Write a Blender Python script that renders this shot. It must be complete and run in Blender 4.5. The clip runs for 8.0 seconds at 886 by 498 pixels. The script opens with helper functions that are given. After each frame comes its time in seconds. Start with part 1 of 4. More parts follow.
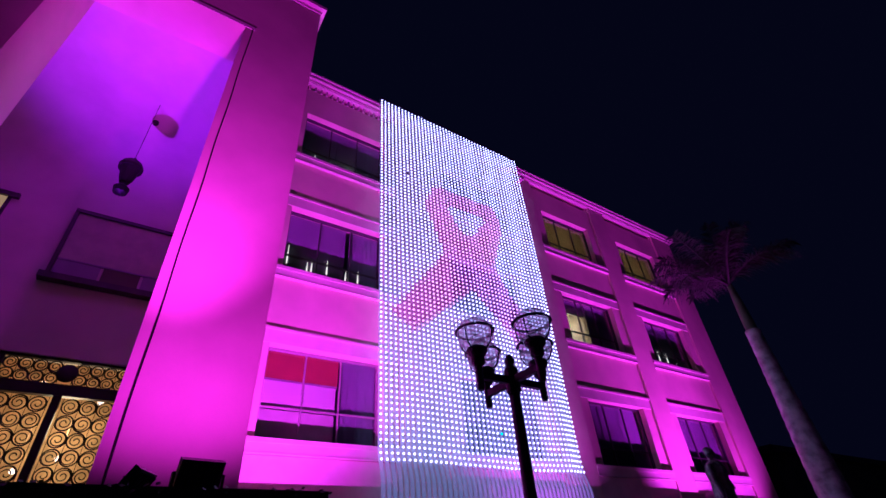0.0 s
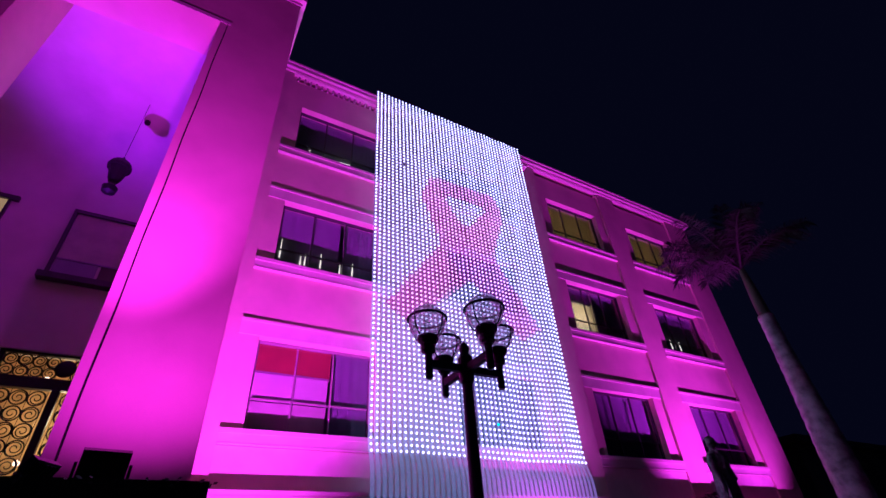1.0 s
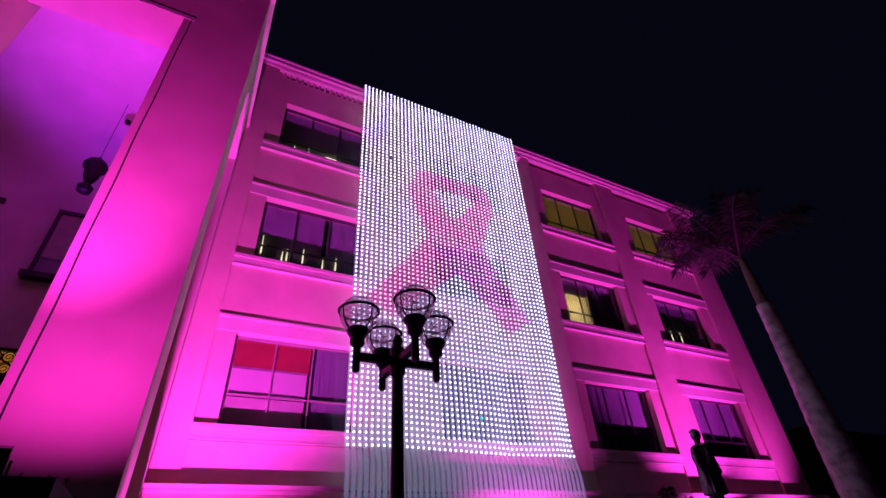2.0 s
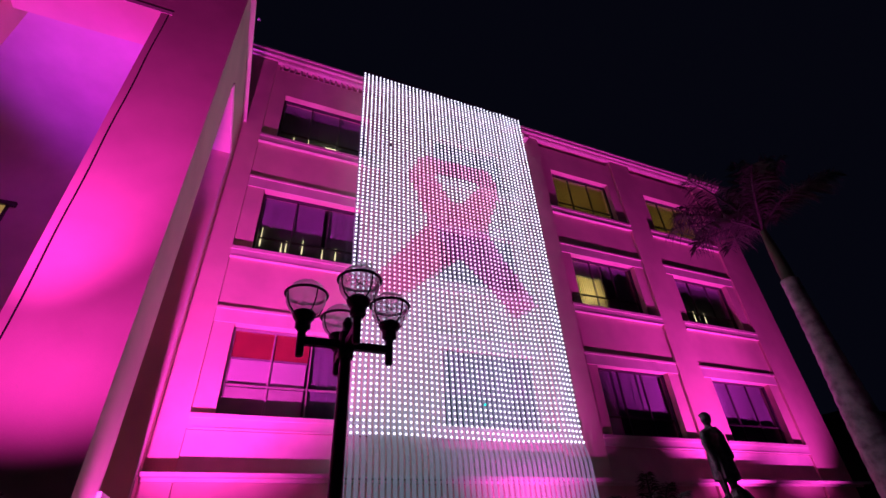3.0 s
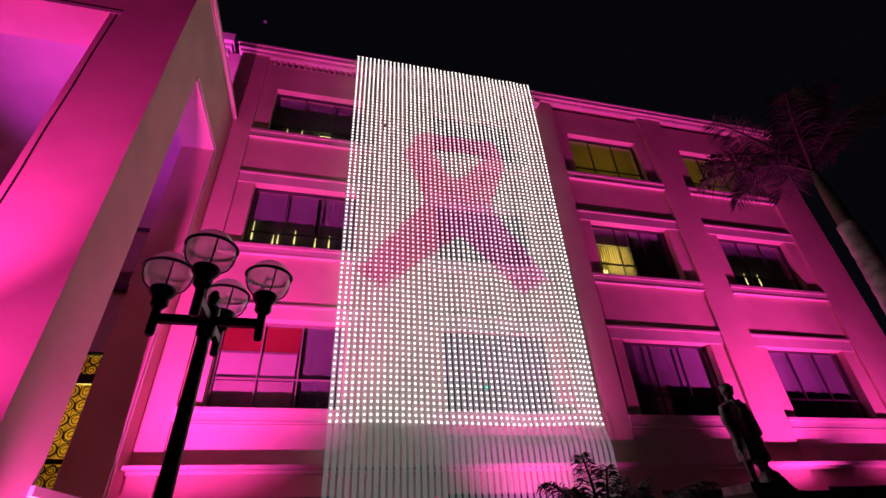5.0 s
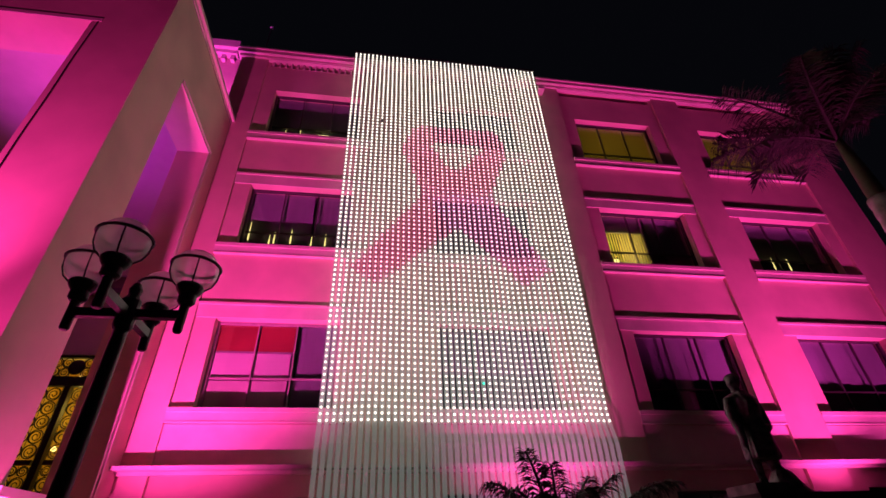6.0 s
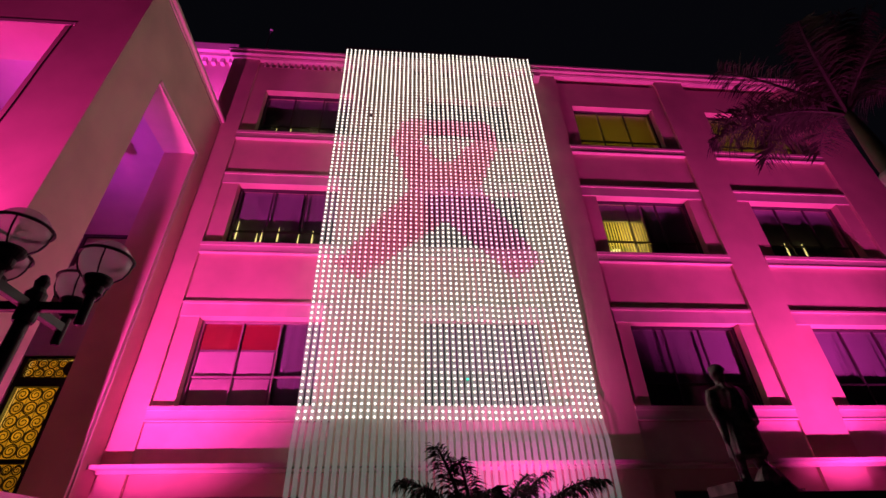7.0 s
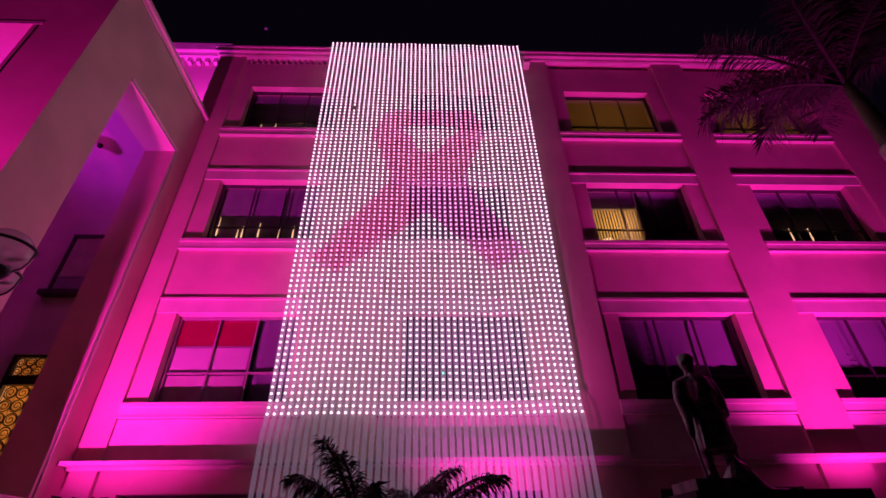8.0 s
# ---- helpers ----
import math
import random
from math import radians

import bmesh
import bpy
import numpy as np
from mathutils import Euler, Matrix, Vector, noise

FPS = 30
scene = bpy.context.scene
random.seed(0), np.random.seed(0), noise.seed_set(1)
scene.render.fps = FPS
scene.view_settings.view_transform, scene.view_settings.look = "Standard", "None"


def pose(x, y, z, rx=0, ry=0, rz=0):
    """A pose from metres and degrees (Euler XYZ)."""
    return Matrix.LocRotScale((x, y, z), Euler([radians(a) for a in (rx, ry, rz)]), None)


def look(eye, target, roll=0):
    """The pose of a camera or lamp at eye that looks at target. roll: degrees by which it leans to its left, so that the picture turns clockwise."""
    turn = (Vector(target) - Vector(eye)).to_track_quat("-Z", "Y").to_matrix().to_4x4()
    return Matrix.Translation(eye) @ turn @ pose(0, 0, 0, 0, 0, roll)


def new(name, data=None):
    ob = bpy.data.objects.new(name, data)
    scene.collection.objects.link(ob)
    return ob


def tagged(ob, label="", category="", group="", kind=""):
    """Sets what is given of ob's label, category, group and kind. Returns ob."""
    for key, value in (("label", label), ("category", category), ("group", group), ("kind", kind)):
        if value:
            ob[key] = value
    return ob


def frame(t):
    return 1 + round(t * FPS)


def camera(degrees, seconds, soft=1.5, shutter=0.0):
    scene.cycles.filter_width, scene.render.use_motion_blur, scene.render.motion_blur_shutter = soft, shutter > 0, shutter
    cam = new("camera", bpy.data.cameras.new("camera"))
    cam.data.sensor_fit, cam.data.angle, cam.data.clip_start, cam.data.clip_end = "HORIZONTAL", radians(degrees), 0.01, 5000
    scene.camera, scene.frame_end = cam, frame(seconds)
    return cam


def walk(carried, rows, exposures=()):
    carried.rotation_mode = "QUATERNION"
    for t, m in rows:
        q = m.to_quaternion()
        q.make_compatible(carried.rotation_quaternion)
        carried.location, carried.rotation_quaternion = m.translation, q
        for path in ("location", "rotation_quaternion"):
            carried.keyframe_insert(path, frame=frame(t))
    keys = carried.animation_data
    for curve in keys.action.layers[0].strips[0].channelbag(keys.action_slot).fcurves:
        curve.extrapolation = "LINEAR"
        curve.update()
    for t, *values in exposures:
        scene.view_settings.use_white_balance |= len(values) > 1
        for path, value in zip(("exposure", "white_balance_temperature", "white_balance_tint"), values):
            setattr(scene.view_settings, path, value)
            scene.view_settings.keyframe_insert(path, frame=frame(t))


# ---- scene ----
cam = camera(87.3, 8.0)
PATH = [
    (0, (0.051, -0.133, 1.724), (0.986, 1.188, 2.898), -4.6),
    (0.5, (0.438, -0.319, 1.717), (1.345, 1.027, 2.886), -4.4),
    (1, (0.865, -0.434, 1.689), (1.72, 0.955, 2.845), -4.0),
    (1.5, (1.326, -0.61, 1.681), (2.156, 0.8, 2.832), -3.8),
    (3, (2.747, -0.882, 1.649), (3.425, 0.634, 2.764), -3.1),
    (3.5, (3.258, -0.885, 1.659), (3.875, 0.665, 2.763), -3.0),
    (4, (3.809, -0.874, 1.657), (4.384, 0.693, 2.758), -3.0),
    (4.5, (4.331, -0.787, 1.643), (4.824, 0.812, 2.739), -2.9),
    (6, (5.914, -0.465, 1.641), (6.183, 1.179, 2.747), -2.1),
    (6.5, (6.439, -0.346, 1.632), (6.633, 1.308, 2.739), -1.7),
    (7, (6.989, -0.236, 1.642), (7.145, 1.422, 2.751), -1.5),
    (7.5, (7.524, -0.104, 1.629), (7.628, 1.557, 2.737), -1.2),
    (8, (8.037, 0.053, 1.655), (8.104, 1.719, 2.758), -1.0),
]
EXPOSURES = [
    (0.0, 0.17, 4050, 50), (0.8, 0.17, 4100, 50), (1.5, 0.17, 4300, 44), (2.3, 0.14, 4800, 30), (3.0, 0.12, 4900, 22), (3.5, 0.12, 5150, 16),
    (4.5, 0.12, 5800, 5), (5.5, 0.1, 6250, -2), (6.5, 0.1, 6500, -6), (7.2, 0.08, 6500, -1), (7.5, -0.14, 6500, 26), (7.75, -0.26, 6450, 56), (8.0, -0.36, 6400, 92),
]
walk(cam, [(t, look(eye, target, roll)) for t, eye, target, roll in PATH], EXPOSURES)

# ---- light: night sky, magenta and violet floodlights ----
world = bpy.data.worlds.new("night")
scene.world = world
world.use_nodes = True
world.node_tree.nodes["Background"].inputs[0].default_value = (0.2, 0.19, 0.34, 1)
world.node_tree.nodes["Background"].inputs[1].default_value = 0.008

PINK = (1.0, 0.045, 0.5)
DEEP_PINK = (1.0, 0.034, 0.46)
VIOLET = (0.82, 0.04, 0.9)


def spot(name, eye, target, watts, colour, degrees, blend=0.9, radius=0.06):
    data = bpy.data.lights.new(name, "SPOT")
    data.energy, data.color, data.spot_size, data.spot_blend = watts, colour, radians(degrees), blend
    data.shadow_soft_size = radius
    ob = new(name, data)
    ob.matrix_world = look(eye, target)
    return ob


# the row of ground floodlights along the wing: place, aim, power, cone
WING_FLOODS = [
    ((1.34, 6.2, 0.45), (2.9, 10.1, 8.5), 5000, 74),
    ((9.4, 7.8, 0.45), (9.5, 10.1, 10.0), 1600, 84),
    ((16.5, 7.7, 0.45), (16.2, 10.1, 12.0), 4100, 70),
    ((20.2, 7.3, 0.45), (19.3, 10.1, 10.5), 2200, 72),
]
for eye, aim, watts, cone in WING_FLOODS:
    spot("wing_flood", eye, aim, watts, PINK, cone, 1.0)
# the pair on the hedge that lights the portico pier
spot("pier_flood", (0.62, 3.96, 2.5), (0.5, 5.8, 7.8), 400, DEEP_PINK, 134, 1.0)
spot("pier_flood", (0.24, 4.1, 2.5), (-0.2, 5.95, 9.6), 2300, DEEP_PINK, 54, 1.0)
# violet light inside the portico, and one on its roof for the block behind
spot("portico_flood", (-2.1, 7.3, 1.7), (-1.3, 8.8, 11.7), 2000, VIOLET, 42)
spot("roof_flood", (-1.4, 10.3, 13.2), (-1.2, 12.5, 18.5), 2600, (0.9, 0.05, 0.7), 110)


# ---- materials ----
def mat(name, base, rough=0.6, metal=0.0, var=0.15, scale=3.0, bump=0.15, fine=60.0, tint=None):
    """A painted, plastered or metal surface with blotches, grain and fine relief."""
    m = bpy.data.materials.new(name)
    m.use_nodes = True
    t = m.node_tree
    b = t.nodes["Principled BSDF"]
    b.inputs["Roughness"].default_value, b.inputs["Metallic"].default_value = rough, metal
    co = t.nodes.new("ShaderNodeTexCoord")
    n1, n2 = t.nodes.new("ShaderNodeTexNoise"), t.nodes.new("ShaderNodeTexNoise")
    n1.inputs["Scale"].default_value, n1.inputs["Detail"].default_value = scale, 6
    n2.inputs["Scale"].default_value, n2.inputs["Detail"].default_value = fine, 4
    for n in (n1, n2):
        t.links.new(co.outputs["Object"], n.inputs["Vector"])
    ramp = t.nodes.new("ShaderNodeValToRGB")
    dark = tint or [c * (1 - 2 * var) for c in base]
    ramp.color_ramp.elements[0].color, ramp.color_ramp.elements[1].color = (*dark, 1), (*base, 1)
    ramp.color_ramp.elements[0].position, ramp.color_ramp.elements[1].position = 0.3, 0.62
    t.links.new(n1.outputs["Fac"], ramp.inputs["Fac"])
    mix = t.nodes.new("ShaderNodeMixRGB")
    mix.blend_type, mix.inputs["Fac"].default_value = "MULTIPLY", var
    t.links.new(ramp.outputs["Color"], mix.inputs["Color1"])
    t.links.new(n2.outputs["Color"], mix.inputs["Color2"])
    t.links.new(mix.outputs["Color"], b.inputs["Base Color"])
    bp = t.nodes.new("ShaderNodeBump")
    bp.inputs["Strength"].default_value, bp.inputs["Distance"].default_value = bump, 0.01
    t.links.new(n2.outputs["Fac"], bp.inputs["Height"])
    t.links.new(bp.outputs["Normal"], b.inputs["Normal"])
    return m


def glow(name, colour, strength):
    m = bpy.data.materials.new(name)
    m.use_nodes = True
    t = m.node_tree
    t.nodes.remove(t.nodes["Principled BSDF"])
    e = t.nodes.new("ShaderNodeEmission")
    e.inputs[0].default_value, e.inputs[1].default_value = (*colour, 1), strength
    t.links.new(e.outputs[0], t.nodes["Material Output"].inputs[0])
    return m


def clear(name, tint, rough=0.02, ior=1.45, power=4.0):
    """Thin glass: see-through, with mirror gloss at glancing angles."""
    m = bpy.data.materials.new(name)
    m.use_nodes = True
    t = m.node_tree
    t.nodes.remove(t.nodes["Principled BSDF"])
    tr, gl, mx, lw, pw, mp = (t.nodes.new("ShaderNode" + k) for k in ("BsdfTransparent", "BsdfGlossy", "MixShader", "LayerWeight", "Math", "MapRange"))
    tr.inputs[0].default_value, gl.inputs["Roughness"].default_value = (*tint, 1), rough
    lw.inputs[0].default_value, pw.operation, pw.inputs[1].default_value = 0.5, "POWER", power
    mp.inputs["To Min"].default_value, mp.inputs["To Max"].default_value = (ior - 1) ** 2 / (ior + 1) ** 2, 0.85
    t.links.new(lw.outputs["Facing"], pw.inputs[0])
    t.links.new(pw.outputs[0], mp.inputs["Value"])
    t.links.new(mp.outputs[0], mx.inputs[0])
    t.links.new(tr.outputs[0], mx.inputs[1])
    t.links.new(gl.outputs[0], mx.inputs[2])
    t.links.new(mx.outputs[0], t.nodes["Material Output"].inputs[0])
    return m


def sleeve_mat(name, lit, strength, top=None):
    """Milky plastic sleeve of an LED string: half see-through, with emission painted in for scatter and haze round the
    LEDs; with top, that glow weakens upwards.
    """
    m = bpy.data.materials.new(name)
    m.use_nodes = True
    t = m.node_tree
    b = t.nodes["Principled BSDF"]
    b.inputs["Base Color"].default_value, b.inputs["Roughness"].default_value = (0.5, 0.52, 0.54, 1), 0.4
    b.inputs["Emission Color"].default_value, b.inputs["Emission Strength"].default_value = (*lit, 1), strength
    # haze between the beads, painted as emission that weakens with height
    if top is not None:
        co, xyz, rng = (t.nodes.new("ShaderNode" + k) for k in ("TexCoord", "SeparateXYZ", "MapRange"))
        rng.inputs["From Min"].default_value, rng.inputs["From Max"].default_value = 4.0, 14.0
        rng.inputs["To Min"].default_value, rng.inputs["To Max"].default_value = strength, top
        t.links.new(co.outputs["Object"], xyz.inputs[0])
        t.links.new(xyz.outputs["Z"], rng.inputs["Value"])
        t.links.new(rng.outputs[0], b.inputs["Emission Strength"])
    tr, mx = t.nodes.new("ShaderNodeBsdfTransparent"), t.nodes.new("ShaderNodeMixShader")
    mx.inputs[0].default_value = 0.5
    t.links.new(tr.outputs[0], mx.inputs[1])
    t.links.new(b.outputs[0], mx.inputs[2])
    t.links.new(mx.outputs[0], t.nodes["Material Output"].inputs[0])
    return m


def cloth(name, base, through_part):
    """Cloth or thin plastic that lets light through from behind."""
    m = mat(name, base, 0.8, var=0.12, scale=5, bump=0.1)
    t = m.node_tree
    tl, mx = t.nodes.new("ShaderNodeBsdfTranslucent"), t.nodes.new("ShaderNodeMixShader")
    tl.inputs[0].default_value, mx.inputs[0].default_value = (*base, 1), through_part
    t.links.new(t.nodes["Principled BSDF"].outputs[0], mx.inputs[1])
    t.links.new(tl.outputs[0], mx.inputs[2])
    t.links.new(mx.outputs[0], t.nodes["Material Output"].inputs[0])
    return m


STUCCO = mat("cream_stucco", (0.84, 0.63, 0.52), 0.85, var=0.1, scale=0.7, bump=0.25, fine=90)
TRIM = mat("trim_stucco", (0.82, 0.7, 0.62), 0.8, var=0.08, scale=1.5, bump=0.15, fine=120)
PLASTER = mat("smooth_plaster", (0.74, 0.66, 0.62), 0.8, var=0.08, scale=1.0, bump=0.1, fine=60)
PAVING = mat("paving", (0.3, 0.28, 0.26), 0.85, var=0.3, scale=0.8, bump=0.3, fine=40)
DARKGROUND = mat("dark_soil", (0.05, 0.05, 0.04), 0.95, var=0.3, scale=2, bump=0.4, fine=30)
ROOFING = mat("roof_felt", (0.08, 0.08, 0.08), 0.9, var=0.2, scale=1, bump=0.3, fine=30)
BLACK = mat("black_paint", (0.018, 0.018, 0.022), 0.38, var=0.2, scale=8, bump=0.12, fine=120)
IRON = mat("wrought_iron", (0.012, 0.01, 0.01), 0.5, var=0.2, scale=8, bump=0.2, fine=150)
FRAME = mat("window_frame_paint", (0.07, 0.065, 0.07), 0.45, var=0.15, scale=6, bump=0.1, fine=80)
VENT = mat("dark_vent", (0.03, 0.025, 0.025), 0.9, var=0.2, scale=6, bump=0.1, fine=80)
CREAMFRAME = mat("pale_frame_paint", (0.36, 0.3, 0.3), 0.5, var=0.1, scale=6, bump=0.1, fine=80)
GLASS = clear("window_glass", (0.86, 0.88, 0.9))
GLOBEGLASS = clear("globe_glass", (0.88, 0.88, 0.9), 0.04, 1.6, 2.0)
BULB = mat("milk_bulb", (0.75, 0.72, 0.68), 0.3, var=0.05)
BRONZE = mat("dark_bronze", (0.2, 0.19, 0.18), 0.45, 0.5, var=0.3, scale=9, bump=0.25, fine=60, tint=(0.02, 0.022, 0.02))
STONE = mat("grey_stone", (0.3, 0.28, 0.26), 0.85, var=0.3, scale=5, bump=0.5, fine=35)
BARK = mat("palm_bark", (0.6, 0.56, 0.54), 0.9, var=0.3, scale=4, bump=0.5, fine=25)
SHAFT = mat("palm_crownshaft", (0.16, 0.18, 0.1), 0.5, var=0.2, scale=4, bump=0.1, fine=25)
LEAF = mat("palm_leaf", (0.05, 0.048, 0.034), 0.85, var=0.35, scale=5, bump=0.1, fine=40)
FERN = mat("cycad_leaf", (0.08, 0.11, 0.06), 0.6, var=0.3, scale=6, bump=0.1, fine=40)
REDBLIND = mat("red_blind", (0.42, 0.03, 0.05), 0.8, var=0.1, scale=3, bump=0.1)
GREYBLIND = mat("grey_blind", (0.6, 0.56, 0.46), 0.8, var=0.1, scale=3, bump=0.1)
SHEER = mat("curtain_cloth", (0.36, 0.34, 0.4), 0.9, var=0.06, scale=2, bump=0.2)
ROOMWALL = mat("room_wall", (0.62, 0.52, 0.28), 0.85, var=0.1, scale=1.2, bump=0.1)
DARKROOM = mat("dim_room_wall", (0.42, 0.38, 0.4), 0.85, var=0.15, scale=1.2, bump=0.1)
SLAT = cloth("blind_slat", (0.75, 0.68, 0.3), 0.6)
YELLOWBLIND = cloth("yellow_blind", (0.6, 0.5, 0.16), 0.6)
BRASS = mat("brass", (0.7, 0.5, 0.2), 0.3, 0.9, var=0.15, scale=9, bump=0.1)
AMBER = mat("amber_wall", (0.78, 0.54, 0.12), 0.8, var=0.25, scale=2.5, bump=0.1)
OLIVE = mat("neighbour_render", (0.16, 0.17, 0.1), 0.9, var=0.3, scale=0.6, bump=0.2)
LED_WHITE = glow("led_white", (1.0, 0.82, 0.75), 2.5)
LED_PINK = glow("led_pink", (1.0, 0.38, 0.5), 2.5)
LED_ROSE = glow("led_rose", (1.0, 0.44, 0.68), 2.3)
LED_GREEN = glow("led_green", (0.1, 1.0, 0.6), 2.0)
LAMP_ROOM = glow("room_lamp", (1.0, 0.75, 0.26), 2.6)
LAMP_WHITE = glow("small_warm_light", (1.0, 0.72, 0.24), 1.6)
# emission stands in for the haze between beads, strongest low down
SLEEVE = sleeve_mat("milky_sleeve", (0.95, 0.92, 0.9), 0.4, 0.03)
# tails below the last bead hold no LEDs; their pale glow is painted
TAIL_GLOW = sleeve_mat("milky_tail_glow", (0.85, 0.95, 0.92), 0.19)
# pink bloom round the ribbon's beads, painted into the sleeves
SLEEVE_PINK = sleeve_mat("milky_sleeve_pink", (1.0, 0.08, 0.3), 0.24)
SLEEVE_ROSE = sleeve_mat("milky_sleeve_rose", (1.0, 0.12, 0.42), 0.28)
# translucent haze mixed into the globes for the LED light they refract
t = GLOBEGLASS.node_tree
haze, both = t.nodes.new("ShaderNodeBsdfTranslucent"), t.nodes.new("ShaderNodeMixShader")
haze.inputs[0].default_value, both.inputs[0].default_value = (0.95, 0.95, 0.96, 1), 0.3
last = t.nodes["Material Output"].inputs[0].links[0].from_socket
t.links.new(last, both.inputs[1])
t.links.new(haze.outputs[0], both.inputs[2])
t.links.new(both.outputs[0], t.nodes["Material Output"].inputs[0])


# ---- mesh helpers ----
def box(bm, x0, x1, y0, y1, z0, z1):
    vs = [bm.verts.new((x, y, z)) for z in (z0, z1) for y in (y0, y1) for x in (x0, x1)]
    for f in ((0, 2, 3, 1), (4, 5, 7, 6), (0, 1, 5, 4), (2, 6, 7, 3), (0, 4, 6, 2), (1, 3, 7, 5)):
        bm.faces.new([vs[i] for i in f])


def tube(bm, path, radius, sides=8, cap=True):
    """A round tube along points; radius is one number or one for each point."""
    rings, pts = [], [Vector(p) for p in path]
    ref = None
    for i, p in enumerate(pts):
        d = (pts[min(i + 1, len(pts) - 1)] - pts[max(i - 1, 0)]).normalized()
        if ref is None:
            ref = d.orthogonal().normalized()
        ref = (ref - d * ref.dot(d)).normalized()
        side = d.cross(ref)
        r = radius[i] if isinstance(radius, (list, tuple)) else radius
        rings.append([bm.verts.new(p + (ref * math.cos(a) + side * math.sin(a)) * r) for a in (2 * math.pi * k / sides for k in range(sides))])
    for a, b in zip(rings, rings[1:]):
        for k in range(sides):
            bm.faces.new((a[k], a[(k + 1) % sides], b[(k + 1) % sides], b[k]))
    if cap:
        bm.faces.new(rings[0][::-1])
        bm.faces.new(rings[-1])


def lathe(bm, profile, sides=20, cx=0.0, cy=0.0):
    """Turn (radius, z) pairs about the vertical through cx, cy."""
    tube(bm, [(cx, cy, z) for r, z in profile], [max(r, 0.001) for r, z in profile], sides)


def hoop(bm, c, r, thick, n=28, sides=6):
    cx, cy, cz = c
    ring = [[bm.verts.new((cx + (r + thick * math.cos(b)) * math.cos(a), cy + (r + thick * math.cos(b)) * math.sin(a), cz + thick * math.sin(b)))
             for b in (2 * math.pi * k / sides for k in range(sides))] for a in (2 * math.pi * i / n for i in range(n))]
    for i in range(n):
        for k in range(sides):
            bm.faces.new((ring[i][k], ring[(i + 1) % n][k], ring[(i + 1) % n][(k + 1) % sides], ring[i][(k + 1) % sides]))


def ball(bm, c, r, u=20, v=12):
    res = bmesh.ops.create_uvsphere(bm, u_segments=u, v_segments=v, radius=1.0)
    rr = r if isinstance(r, (tuple, list)) else (r, r, r)
    for w in res["verts"]:
        w.co = Vector((c[0] + w.co.x * rr[0], c[1] + w.co.y * rr[1], c[2] + w.co.z * rr[2]))


def soften(bm, width, segments=1):
    bmesh.ops.bevel(bm, geom=[e for e in bm.edges if e.is_manifold and e.calc_face_angle(0) > 0.6], offset=width, segments=segments, affect="EDGES", clamp_overlap=True)


def part(name, bm, material, parent=None, label="", smooth=False):
    """Link a bmesh as one mesh object under a thing or under a part."""
    me = bpy.data.meshes.new(name)
    bmesh.ops.recalc_face_normals(bm, faces=bm.faces)
    bm.to_mesh(me)
    bm.free()
    me.materials.append(material)
    if smooth:
        for p in me.polygons:
            p.use_smooth = True
    ob = new(name, me)
    if parent:
        ob.parent = parent
    return tagged(ob, label)


def block(name, dims, material, parent=None, label="", bevel=0.0):
    bm = bmesh.new()
    box(bm, *dims)
    if bevel:
        soften(bm, bevel)
    return part(name, bm, material, parent, label)


def sheet(name, x0, x1, y, z0, z1, material, parent):
    """Thin hanging cloth or slat, as one skin."""
    bm = bmesh.new()
    n = 8
    lo = [bm.verts.new((x0 + (x1 - x0) * i / n, y + 0.004 * math.sin(i * 1.9), z0)) for i in range(n + 1)]
    hi = [bm.verts.new((x0 + (x1 - x0) * i / n, y + 0.002 * math.sin(i * 1.9), z1)) for i in range(n + 1)]
    for i in range(n):
        bm.faces.new((lo[i], lo[i + 1], hi[i + 1], hi[i]))
    return part(name, bm, material, parent)


def structure(ob, label, category):
    return tagged(ob, label, category, kind="structure")


def empty(name, x, y, z, label, category, group="", kind=""):
    ob = new(name)
    ob.location = (x, y, z)
    return tagged(ob, label, category, group, kind)


# ---- ground ----
bm = bmesh.new()
bmesh.ops.create_grid(bm, x_segments=8, y_segments=8, size=900)
structure(part("ground", bm, PAVING), "dark grey paved forecourt at night", "ground")

# ---- the wing: bays, storeys ----
BAYS = [(1.79, 5.52), (7.0, 10.75), (12.13, 15.9), (16.95, 20.72)]
STOREYS = [(4.4, 6.44), (8.5, 10.54), (12.6, 14.63)]
GROUND_OPEN = (0.9, 2.7)
MARGIN = 0.45
YP, YB, YG = 9.93, 10.02, 10.27      # pier face, bay face, glass
X0, X1, TOP = 0.9, 22.3, 16.4
PX_EAST = 1.24                        # east face of the portico


def wall_with_openings(name, x0, x1, z0, z1, y0, y1, openings, material):
    """A wall of thickness y1 - y0 with rectangular holes (xa, xb, za, zb)."""
    bm = bmesh.new()
    zs = sorted({z0, z1, *[o[2] for o in openings], *[o[3] for o in openings]})
    for za, zb in zip(zs, zs[1:]):
        x = x0
        for o in sorted(o for o in openings if o[2] <= za and o[3] >= zb):
            if o[0] > x:
                box(bm, x, o[0], y0, y1, za, zb)
            x = o[1]
        box(bm, x, x1, y0, y1, za, zb)
    bmesh.ops.remove_doubles(bm, verts=bm.verts, dist=0.0005)
    return part(name, bm, material)


